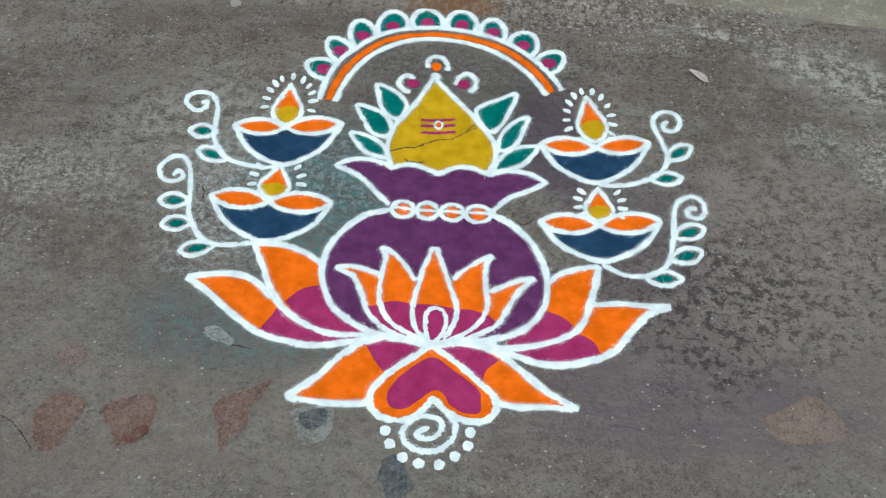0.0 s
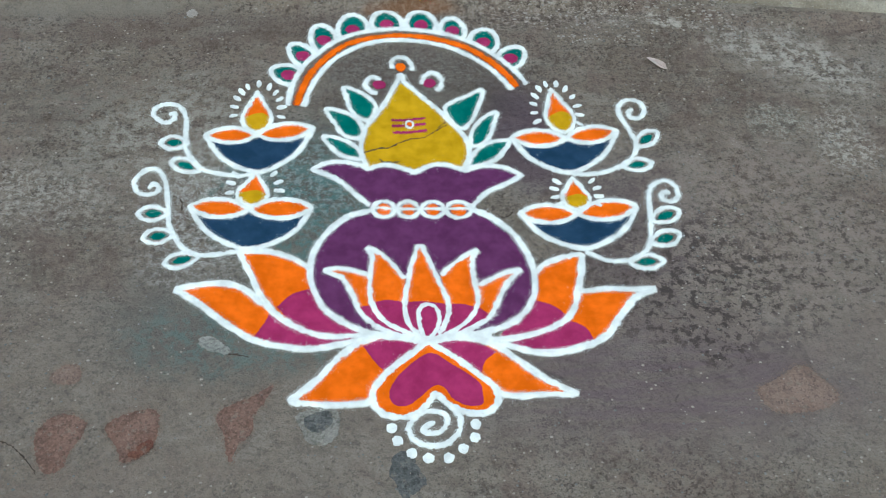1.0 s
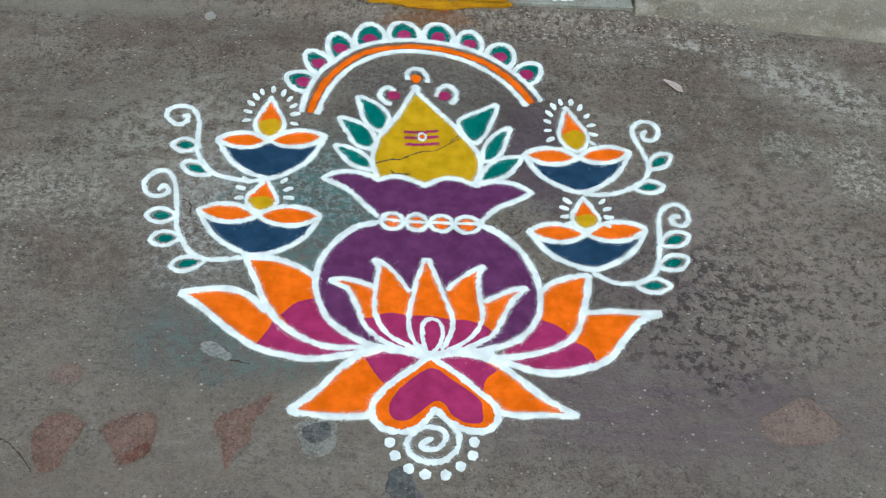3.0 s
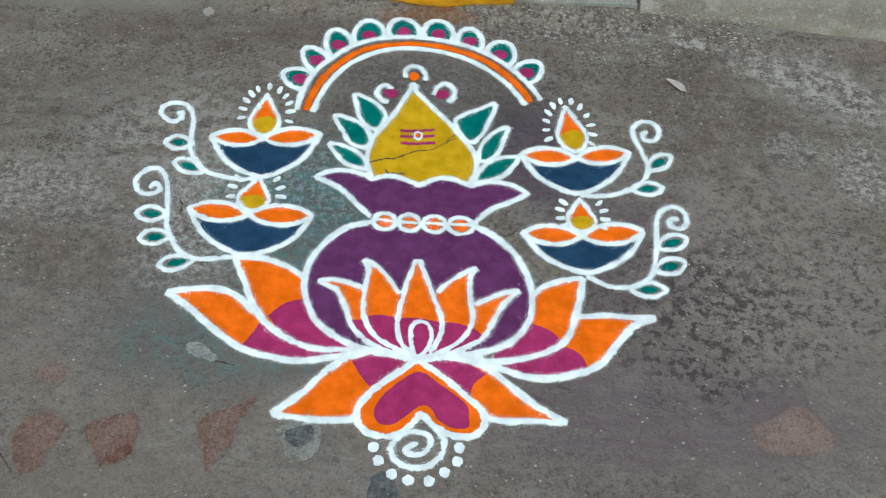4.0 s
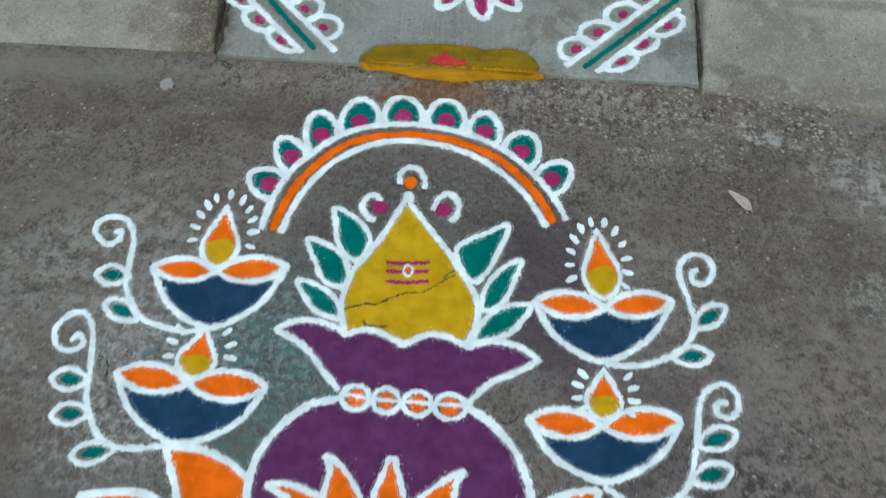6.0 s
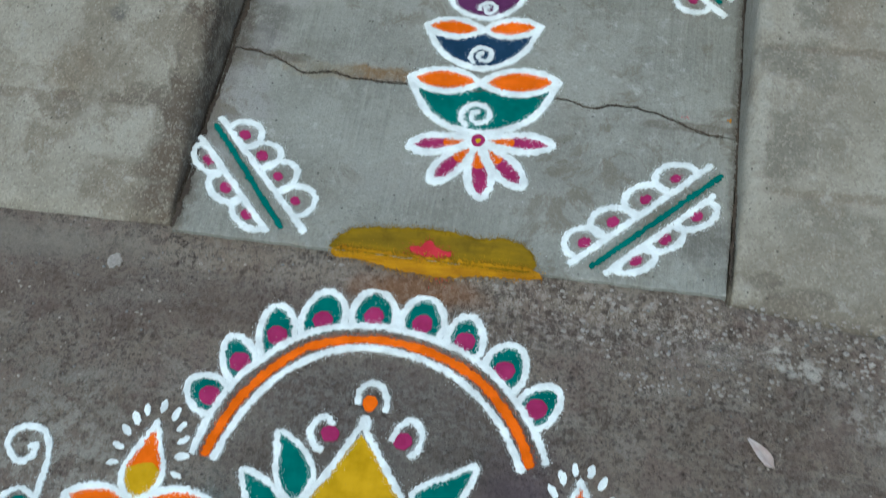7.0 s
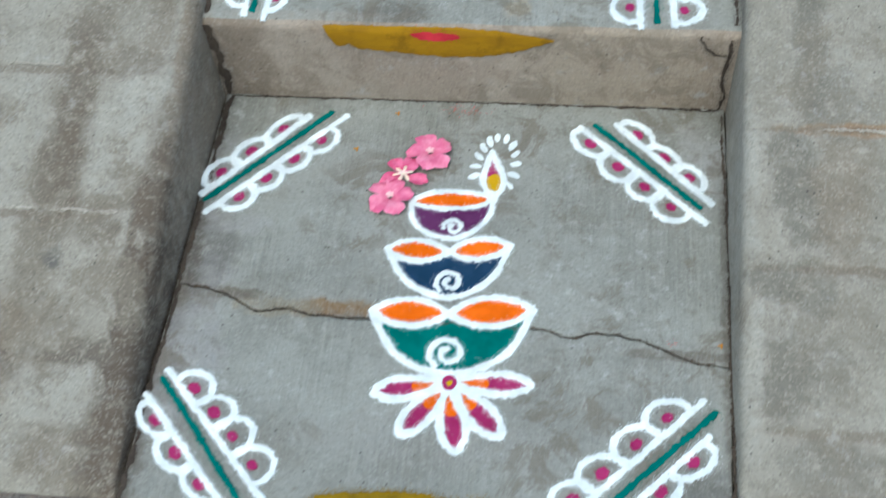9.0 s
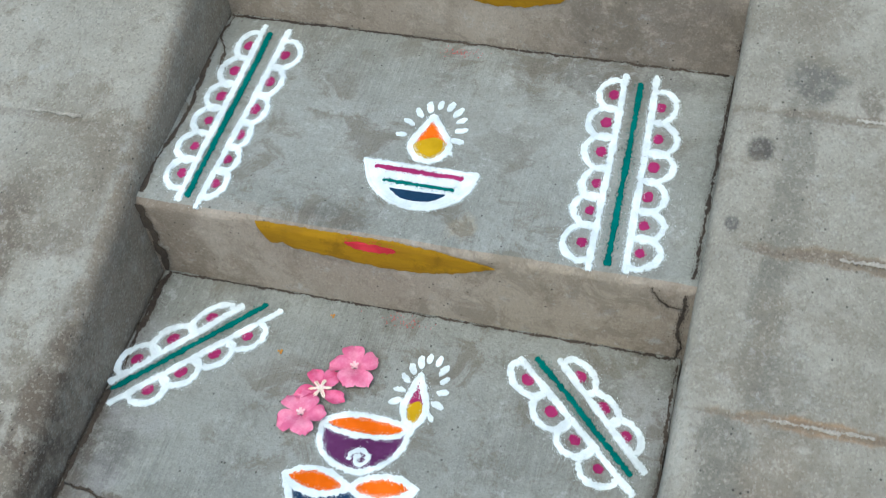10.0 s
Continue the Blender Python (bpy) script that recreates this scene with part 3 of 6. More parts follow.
def flame(parent, base, tip, width, upper=ORANGE, on=GROUND_TOP, w=0.008, cut=0.42):
    """A pointed flame in two colours with a white outline."""
    b, t = Vector(base), Vector(tip)
    d, s = t - b, Vector((t.y - b.y, b.x - t.x)).normalized() * width * 0.5
    shape = [b, b + d * 0.12 + s * 0.7, b + d * 0.38 + s, b + d * 0.7 + s * 0.52, t, t, b + d * 0.7 - s * 0.52, b + d * 0.38 - s, b + d * 0.12 - s * 0.7]
    f = fill(parent, "flame", upper, shape, 1, on)
    fill(f, "flame_base", YELLOW, [b, b + d * 0.12 + s * 0.7, b + d * 0.36 + s, b + d * 0.36 + s, b + d * (cut + 0.06) + s * 0.3, b + d * cut - s * 0.5, b + d * 0.36 - s, b + d * 0.36 - s, b + d * 0.12 - s * 0.7], 2, on)
    stroke(f, shape, w, True, WHITE, on)
    return f


def curl(parent, c, r, on, turns=1.6, start=0.0, w=0.006, squash=0.9, way=1):
    """A white spiral."""
    pts = []
    n = int(turns * 8)
    for i in range(n + 1):
        a = radians(start) + way * i * math.pi / 4
        k = r * (0.18 + 0.82 * i / n)
        pts.append((c[0] + k * math.cos(a), c[1] + squash * k * math.sin(a)))
    stroke(parent, pts, w, False, WHITE, on, "curl")


def diya(parent, left, cleft, right, bottom, body, on=GROUND_TOP, w=0.010, swell=0.205, belly=1.0):
    """An oil lamp: a bowl under two leaf-shaped pools of oil."""
    l, c, r, b = Vector(left), Vector(cleft), Vector(right), Vector(bottom)
    a1, a2 = lens(l, c, (c - l).length * swell, (c - l).length * swell), lens(c, r, (r - c).length * swell, (r - c).length * swell)
    bowl = [l, l, l * 0.72 + b * 0.28 + (b - c) * 0.30 * belly, l * 0.36 + b * 0.64 + (b - c) * 0.245 * belly, b, r * 0.36 + b * 0.64 + (b - c) * 0.245 * belly, r * 0.72 + b * 0.28 + (b - c) * 0.30 * belly, r, r]
    fill(parent, "bowl", body, bowl + [c, c], 1, on)
    for a in (a1, a2):
        fill(parent, "oil", ORANGE, a, 2, on)
    stroke(parent, bowl[1:-1], w, False, WHITE, on)
    stroke(parent, a1, w, True, WHITE, on)
    stroke(parent, a2, w, True, WHITE, on)


def leaf(parent, base, tip, width, on=GROUND_TOP, mat=TEAL, w=0.009, skew=0.42, inset=0.0):
    """A leaf with a white outline; inset leaves bare ground between outline and colour."""
    shape = lens(base, tip, width * 0.5, width * 0.5, skew)
    if inset:
        b, t = Vector(base), Vector(tip)
        f = fill(parent, "leaf", mat, lens(b.lerp(t, 0.2), b.lerp(t, 0.78), width * 0.27, width * 0.27, 0.5), 1, on)
        m = b.lerp(t, 0.55)
        s = Vector((b.y - t.y, t.x - b.x)).normalized() * width * 0.5
        shape = [b, b, b.lerp(t, 0.35) + s * 0.9, b.lerp(t, 0.7) + s * 0.95, t, b.lerp(t, 0.7) - s * 0.95, b.lerp(t, 0.35) - s * 0.9]
    else:
        f = fill(parent, "leaf", mat, shape, 1, on)
    stroke(f, shape, w, True, WHITE, on)


def scallop(parent, a, b, apex, on=GROUND_TOP, inner=None, spot=MAGENTA, w=0.009, spot_r=0.011, squash=0.8):
    """A rounded petal on a line from a to b, with a spot of colour inside."""
    a, b, t = Vector(a), Vector(b), Vector(apex)
    m = (a + b) * 0.5
    d = t - m
    n = (b - a) * 0.06
    shape = [a, a, a + d * 0.42 - n, a.lerp(b, 0.16) + d * 0.84, t, b.lerp(a, 0.16) + d * 0.84, b + d * 0.42 + n, b, b]
    if inner:
        parent = fill(parent, "petal", inner, shape, 1, on)
    dot(parent, m + d * (0.30 if inner else 0.36), spot_r, spot_r * squash, spot, on, "spot", math.atan2((b - a).y, (b - a).x), 2)
    stroke(parent, shape[1:-1], w, False, WHITE, on, "scallop")


def border(name, at, on, stripe, sides, label, group, reach=0.0172, leans=(0.0, 0.0)):
    """A striped border: a teal stripe between two white lines with scalloped petals."""
    ob = thing(name, at, label, "rangoli", group)
    s0, s1 = Vector(stripe[0]), Vector(stripe[1])
    stroke(ob, [s0, s0.lerp(s1, 0.33) + Vector((0.001, 0.0005)), s0.lerp(s1, 0.66), s1], 0.0092, False, TEAL, on, "stripe", 0.002, 7.0, 0.28, 0.0042)
    for (a, b, spots), lean in zip(sides, leans):
        a, b = Vector(a), Vector(b)
        stroke(ob, [a, a.lerp(b, 0.4) + Vector((0.0008, 0)), a.lerp(b, 0.75), b], 0.0108, False, WHITE, on, "line")
        d = (b - a).normalized()
        feet = [((Vector(p) - a).dot(d), Vector(p)) for p in spots]
        gap = (feet[-1][0] - feet[0][0]) / (len(feet) - 1)
        for i, (u, p) in enumerate(feet):
            lo = (feet[i - 1][0] + u) / 2 if i else u - gap * 0.5
            hi = (feet[i + 1][0] + u) / 2 if i < len(feet) - 1 else u + gap * 0.5
            out = p - (a + d * u)
            out = out * (1 + reach / max(out.length, 0.004))
            scallop(ob, a + d * (lo + 0.001), a + d * (hi - 0.001), a + d * (u + lean) + out, on, None, MAGENTA, 0.0102, 0.0092 + 0.0012 * math.sin(i * 2.3 + u * 50), 0.82)
    return ob


def flower_petal(parent, base, tip, width, on):
    """A petal of the drawn flower: orange towards its base, magenta outside."""
    b, t = Vector(base), Vector(tip)
    s = Vector((b.y - t.y, t.x - b.x)).normalized() * width * 0.5
    shape = [b, b, b.lerp(t, 0.35) + s * 0.8, b.lerp(t, 0.75) + s, t, b.lerp(t, 0.75) - s, b.lerp(t, 0.35) - s * 0.8]
    parent = fill(parent, "petal", ORANGE, shape, 1, on)
    c = b.lerp(t, 0.44)
    fill(parent, "petal_tip", MAGENTA, [c + s * 0.9, c + s * 0.9, b.lerp(t, 0.75) + s * 0.96, t, b.lerp(t, 0.75) - s * 0.96, c - s * 0.9, c - s * 0.9, b.lerp(t, 0.50)], 2, on)
    stroke(parent, shape, 0.0122, True, WHITE, on)


# ---- ground, slab, steps and ramps ----
def sheet(name, size, z, material):
    n = [-size, -30, -6, -2, 2, 6, 30, size]
    verts = [(x, y, z) for y in n for x in n]
    k = len(n)
    faces = [(j * k + i, j * k + i + 1, (j + 1) * k + i + 1, (j + 1) * k + i) for j in range(k - 1) for i in range(k - 1)]
    return mesh(name, verts, faces, material)


tagged(sheet("ground", 300, 0.0, GROUND), "rough brownish worn concrete yard ground with stains", "ground", kind="structure")


def block(name, outline, low, top, material, parent, bevel=0.004, label=""):
    """A flat slab of any outline with a rounded upper edge."""
    bm = bmesh.new()
    face = bm.faces.new([bm.verts.new((x, y, low)) for x, y in outline])
    up = bmesh.ops.extrude_face_region(bm, geom=[face])["geom"]
    bmesh.ops.translate(bm, verts=[v for v in up if isinstance(v, bmesh.types.BMVert)], vec=(0, 0, top - low))
    bm.normal_update()
    rim = [e for e in bm.edges if all(v.co.z > top - 1e-5 for v in e.verts)]
    bmesh.ops.bevel(bm, geom=rim, offset=bevel, segments=3, affect="EDGES", profile=0.5)
    bmesh.ops.recalc_face_normals(bm, faces=bm.faces)
    data = bpy.data.meshes.new(name)
    bm.to_mesh(data)
    bm.free()
    data.materials.append(material)
    ob = new(name, data)
    ob.parent = parent
    return tagged(ob, label)


def ragged(a, b, amp=0.0015, step=0.008, seed=3.0):
    """Points from a to b with small uneven wear."""
    a, b = Vector(a), Vector(b)
    n = max(2, int((b - a).length / step))
    s = Vector((a.y - b.y, b.x - a.x)).normalized()
    return [tuple(a.lerp(b, i / n) + s * amp * noise.noise(Vector((i * 0.37, seed, 0.5)))) for i in range(n)]


lower_step = thing("lower_step", (0.06, 1.25, 0), "broad low grey cement step with a crack across", "step", kind="structure")
crack = [tuple(p) for p in smooth([(-0.338, 1.252), (-0.274, 1.242), (-0.236, 1.224), (-0.208, 1.210), (-0.167, 1.218), (-0.132, 1.210), (-0.047, 1.205),
                                   (0.036, 1.205), (0.192, 1.204), (0.241, 1.192), (0.281, 1.202), (0.321, 1.197), (0.361, 1.185), (0.408, 1.164), (0.463, 1.157)], False, 0.003)]
crack = [(x, y + 0.0028 * noise.noise(Vector((x * 60, 1.0, 0.2))) + 0.0016 * noise.noise(Vector((x * 190, 4.0, 0.7)))) for x, y in crack]
front = ragged((-0.338, 0.896), (0.455, 0.884), 0.0016)
slab_front = block("slab", front + ragged((0.455, 0.884), (0.463, 1.157)) + [(x, y - 0.0009 - 0.0009 * abs(noise.noise(Vector((x * 25, 8.0, 0.1))))) for x, y in crack[::-1]] + ragged((-0.338, 1.248), (-0.338, 0.896))[1:], -0.02, 0.027, SLAB, None, 0.0022)
slab_back = block("slab", [(x, y + 0.0009) for x, y in crack] + ragged((0.463, 1.158), (0.468, 1.64)) + ragged((0.468, 1.64), (-0.340, 1.64)) + ragged((-0.340, 1.64), (-0.338, 1.256)), -0.02, 0.027, SLAB, None, 0.0022)
for ob in (slab_front, slab_back):
    ob.parent = lower_step
    ob.matrix_parent_inverse = Matrix.Translation(-Vector(lower_step.location))
mesh("bedding", [(-0.33, 0.91, 0.018), (0.45, 0.90, 0.018), (0.46, 1.63, 0.018), (-0.33, 1.63, 0.018)], [(0, 1, 2, 3)], GRIME, lower_step)


def step_block(name, x0, x1, y0, y1, low, top, parent_label, seed):
    """A cement step: riser, worn rounded nosing and tread."""
    ob = thing(name, ((x0 + x1) / 2, y0, low), parent_label, "step", kind="structure")
    prof = [(y0 + 0.002, low - 0.03)] + [(y0, low + (top - low - 0.014) * i / 8) for i in range(9)]
    prof += [(y0 + 0.014 * (1 - math.cos(a)), top - 0.014 + 0.014 * math.sin(a)) for a in (0.4, 0.8, 1.2, 1.5708)]
    cut = len(prof) - 2
    nx = 110
    for kind, rows, mat in (("riser", prof[:cut + 1], RISER), ("tread", prof[cut:] + [(y1, top)], TREAD)):
        verts, faces = [], []
        for i in range(nx + 1):
            x = x0 + (x1 - x0) * i / nx
            for (y, z) in rows:
                q = Vector((x * 14, z * 14, seed))
                wear = 0.0022 * noise.noise(q) + 0.0008 * noise.noise(q * 6)
                edge = max(0.0, 1 - abs(z - top + 0.006) / 0.012) * (1 if y < y0 + 0.012 else 0)
                chip = max(0.0, noise.noise(Vector((x * 30, seed, 3.1))) - 0.25) * 0.012 * edge
                verts.append((x, y + (wear if y < y0 + 0.013 else 0) + chip, z - chip * 0.8))
        k = len(rows)
        faces = [(i * k + j, (i + 1) * k + j, (i + 1) * k + j + 1, i * k + j + 1) for i in range(nx) for j in range(k - 1)]
        mesh(kind, verts, faces, mat, ob, "", True)
    return ob


step_block("middle_step", -0.352, 0.476, 1.632, 2.07, 0.0, 0.190, "cement step with smooth brown riser and worn rounded nosing", 2.0)
step_block("upper_step", -0.372, 0.500, 2.055, 3.205, 0.185, 0.345, "upper cement step with stained brown riser", 5.0)


def ramp_height(y):
    return 0.041 + 0.288 * (y - 0.978)


def ramp(name, inner, way, front_y, skew, joints, label, seed, batter, round_to, deck_material):
    """A sloping cement ramp beside the steps, cast in panels; way is the side to which it reaches."""
    ob = thing(name, (inner(1.2) + way * 0.4, 1.2, 0), label, "ramp", kind="structure")
    cuts = [front_y, *joints, 3.2]
    for a, b in zip(cuts, cuts[1:]):
        ny = max(6, int((b - a) / 0.012))
        gap = 0.0
        verts, faces = [], []
        for i in range(ny + 1):
            y = a + gap + (b - a - 2 * gap) * i / ny
            top = ramp_height(y)
            x = inner(y)
            r = min(round_to, max(0.006, (top - 0.02) * 0.5))
            low = -0.03
            prof = [(0.0, low), (0.0, 0.0)] + [(batter * s, (top - r) * s) for s in (0.25, 0.5, 0.75, 1.0)]
            prof += [(batter + r * (1 - math.cos(t)), top - r + r * math.sin(t)) for t in (0.35, 0.7, 1.05, 1.35, 1.5708)]
            prof += [(batter + r + d, top) for d in (0.03, 0.07, 0.12, 0.2, 0.3, 0.45, 0.7)] + [(batter + r + 0.72, low)]
            for j, (d, z) in enumerate(prof):
                q = Vector((d * 12, y * 12, seed + z * 12))
                bump = 0.0018 * noise.noise(q) + 0.0006 * noise.noise(q * 5)
                yy = y + skew * d * max(0.0, 1 - (y - front_y) / 0.2)
                drop = 0.0
                if a == front_y and y - front_y < 0.03:
                    e = 1 - (y - front_y) / 0.03
                    drop = e * e * 0.022
                joint = 0.0014 * math.exp(-min(y - a, b - y) / 0.004)
                zz = z + (bump - joint - drop if z > 0.004 else 0)
                verts.append((x + way * (d + (bump if 1 < j < 8 else 0)), yy, zz))
        k = len(prof)
        wall = [(i * k + j, (i + 1) * k + j, (i + 1) * k + j + 1, i * k + j + 1) for i in range(ny) for j in range(k - 1)]
        if way > 0:
            wall = [f[::-1] for f in wall]
        if a == front_y:
            wall.append(tuple(range(k)))
        mesh("panel", verts, wall, deck_material, ob, "", True)
    return ob


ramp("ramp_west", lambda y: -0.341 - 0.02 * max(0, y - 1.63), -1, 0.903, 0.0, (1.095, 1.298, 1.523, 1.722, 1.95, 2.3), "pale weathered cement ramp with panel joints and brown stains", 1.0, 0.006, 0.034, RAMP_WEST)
ramp("ramp_east", lambda y: 0.457 + 0.016 * (y - 0.88), 1, 0.872, -0.13, (1.04, 1.258, 1.459, 1.679, 1.877, 2.2), "pale weathered cement ramp with panel joints and dark stains", 7.0, 0.006, 0.020, RAMP_EAST)

def on_ramp(u, v, h):
    return (u, v, ramp_height(v) + h)


def joint_ridge(x0, x1, y, seed):
    """A broken bead of pale mortar along a panel joint."""
    ob = thing("mortar_bead", ((x0 + x1) / 2, y, ramp_height(y)), "thin broken bead of pale mortar along a ramp joint", "mortar", "mortar beads")
    n = 14
    for i in range(n):
        a, b = x0 + (x1 - x0) * i / n, x0 + (x1 - x0) * (i + 1) / n
        if noise.noise(Vector((i * 0.9, seed, 0.3))) > -0.06:
            stroke(ob, [(a, y + 0.002 * noise.noise(Vector((a * 20, seed, 1)))), ((a + b) / 2, y + 0.003 * noise.noise(Vector((a * 30, seed, 2)))), (b, y + 0.002 * noise.noise(Vector((b * 20, seed, 1))))], 0.0042, False, MORTAR, on_ramp, "bead", 0.0016, 0.0, 1.0)


MORTAR = cement("pale mortar", (0.30, 0.275, 0.225), (0.37, 0.345, 0.29), (0.20, 0.175, 0.135))
for n, y in enumerate((1.298, 1.523, 1.722)):
    joint_ridge(-1.0, -0.41, y, n + 0.5)
for n, y in enumerate((1.459, 1.679, 1.877)):
    joint_ridge(0.58, 1.05, y, n + 7.5)


# worn ground drawn up against the foot of slab and ramps
def foot_line(x):
    if x < -0.338:
        return 0.905
    if x < 0.455:
        return 0.896 - 0.015 * (x + 0.338)
    return 0.872 - 0.13 * (x - 0.457)


def foot_height(x, y):
    s = min(1.0, max(0.0, (y - foot_line(x) + 0.055) / 0.055))
    edge = 0.019 if -0.338 < x < 0.455 else 0.012
    return edge * s * s * (3 - 2 * s)


def on_foot(u, v, h):
    return (u, v, foot_height(u, v) + 0.0014 + h)


nx, ny = 220, 10
foot = [(x, foot_line(x) - 0.06 + 0.066 * j / ny) for x in [-1.1 + 2.3 * i / nx for i in range(nx + 1)] for j in range(ny + 1)]
foot = [(x, y, foot_height(x, y) + 0.0016 * noise.noise(Vector((x * 30, y * 30, 2.2))) * min(1, foot_height(x, y) * 200) - 0.0003) for x, y in foot]
tagged(mesh("ground_fillet", foot, [(i * (ny + 1) + j, (i + 1) * (ny + 1) + j, (i + 1) * (ny + 1) + j + 1, i * (ny + 1) + j + 1) for i in range(nx) for j in range(ny)], GROUND, None, "", True),
       "worn concrete ground drawn up against the slab's foot", "ground", kind="structure")


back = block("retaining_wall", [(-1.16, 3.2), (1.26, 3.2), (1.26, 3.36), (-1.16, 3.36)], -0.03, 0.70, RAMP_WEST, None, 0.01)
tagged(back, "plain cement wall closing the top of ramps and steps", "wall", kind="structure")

# dark cracks where the cement pieces meet
cracks = thing("joint_cracks", (0.06, 1.3, 0.027), "dark open joints where step and ramps meet", "crack", kind="structure")


def seam(pts, w, on, seed=0.0):
    pts = [tuple(p) for p in smooth(pts, False, 0.012)]
    wob = [(u + 0.003 * noise.noise(Vector((u * 70, v * 70, seed))), v + 0.003 * noise.noise(Vector((u * 70, v * 70, seed + 7)))) for u, v in pts]
    stroke(cracks, wob, w, False, GRIME, on, "seam", 0.0008, 4.0, 1.1)


seam([(-0.337, 0.90), (-0.335, 1.0), (-0.337, 1.1), (-0.333, 1.2), (-0.335, 1.32), (-0.331, 1.45), (-0.334, 1.55), (-0.330, 1.625)], 0.0052, SLAB_TOP)
seam([(-0.333, 1.52), (-0.329, 1.56), (-0.334, 1.60), (-0.326, 1.628)], 0.009, SLAB_TOP, 3.0)
seam([(-0.336, 1.28), (-0.332, 1.34), (-0.335, 1.41)], 0.008, SLAB_TOP, 5.0)
seam([(-0.337, 0.93), (-0.334, 1.0), (-0.338, 1.08)], 0.008, SLAB_TOP, 8.0)
seam([(0.459, 0.90), (0.462, 1.05), (0.462, 1.2), (0.465, 1.4), (0.462, 1.55), (0.463, 1.62)], 0.0038, SLAB_TOP)
seam([(-0.33, 1.629), (-0.2, 1.630), (0.0, 1.6305), (0.2, 1.6295), (0.35, 1.630), (0.46, 1.628)], 0.0030, SLAB_TOP)
seam([(-0.334, 0.03), (-0.331, 0.06), (-0.336, 0.09), (-0.333, 0.12), (-0.340, 0.15), (-0.341, 0.185)], 0.012, upright(1.6305))
seam([(0.459, 0.03), (0.462, 0.06), (0.457, 0.09), (0.459, 0.12), (0.464, 0.18)], 0.005, upright(1.6305))
seam([(0.415, 0.186), (0.421, 0.172), (0.430, 0.157), (0.444, 0.149), (0.460, 0.146)], 0.0018, upright(1.6300))
seam([(-0.344, 1.65), (-0.346, 1.72), (-0.338, 1.80), (-0.342, 1.88), (-0.352, 1.96), (-0.355, 2.05)], 0.006, TREAD_TOP)
seam([(-0.325, 1.93), (-0.333, 1.97), (-0.350, 2.0), (-0.343, 2.05)], 0.003, TREAD_TOP)
seam([(0.468, 1.65), (0.470, 1.75), (0.473, 1.9), (0.476, 2.04)], 0.004, TREAD_TOP)
seam([(-0.35, 2.050), (-0.1, 2.0525), (0.2, 2.0515), (0.47, 2.0525)], 0.004, TREAD_TOP)
seam([(0.488, 0.20), (0.483, 0.24), (0.490, 0.29), (0.493, 0.33)], 0.009, upright(2.0535))


seam(crack[4:-4:5], 0.0022, SLAB_TOP)


# ---- turmeric and kumkum ----
def smear(name, at, label, parts):
    ob = thing(name, at, label, "powder offering")
    for part_name, mat, pts, layer, on in parts:
        fill(ob, part_name, mat, pts, layer, on, rag=0.0048, dust=11, reach=0.0036)
    return ob


def on_front(u, v, h):
    # leans over the worn front edge, from the slab's top down to the ground
    return (u, foot_line(u) - 0.0075 + (v - 0.0165) * 0.85 - h * 0.7, v + h * 0.7)


smear("turmeric_smear", (0.05, 0.91, 0.027), "dull yellow turmeric paste with red kumkum at the slab edge", [
    ("paste", TURMERIC, [(-0.100, 0.903), (-0.085, 0.922), (-0.061, 0.934), (-0.01, 0.939), (0.03, 0.943), (0.08, 0.939), (0.113, 0.935), (0.14, 0.940), (0.17, 0.932), (0.188, 0.913), (0.183, 0.8880), (0.10, 0.8895), (0.0, 0.8912), (-0.09, 0.8925)], 1, SLAB_TOP),
    ("edge_paste", TURMERIC_DRY, [(-0.088, 0.0285), (0.05, 0.0288), (0.188, 0.0285), (0.182, 0.016), (0.05, 0.015), (-0.080, 0.016)], 1, on_front),
    ("kumkum", KUMKUM, [(0.012, 0.906), (0.027, 0.911), (0.038, 0.922), (0.046, 0.914), (0.058, 0.908), (0.072, 0.904), (0.056, 0.896), (0.028, 0.896)], 5, SLAB_TOP),
    ("spilt_powder", TURMERIC_DRY, [(-0.085, 0.8925), (-0.03, 0.8915), (0.05, 0.8900), (0.12, 0.8890), (0.185, 0.8880), (0.17, 0.880), (0.13, 0.879), (0.09, 0.875), (0.055, 0.871), (0.02, 0.874), (-0.02, 0.877), (-0.05, 0.884)], 2, on_foot)])
def on_riser(y0, top):
    """A riser's face and the round of its nosing above it."""
    def place(u, v, h):
        d = min(0.0138, max(0.0, v - (top - 0.014)))
        return (u, y0 - 0.0024 + 0.014 - math.sqrt(0.014 ** 2 - d ** 2) - h, v + h * d / 0.014)
    return place


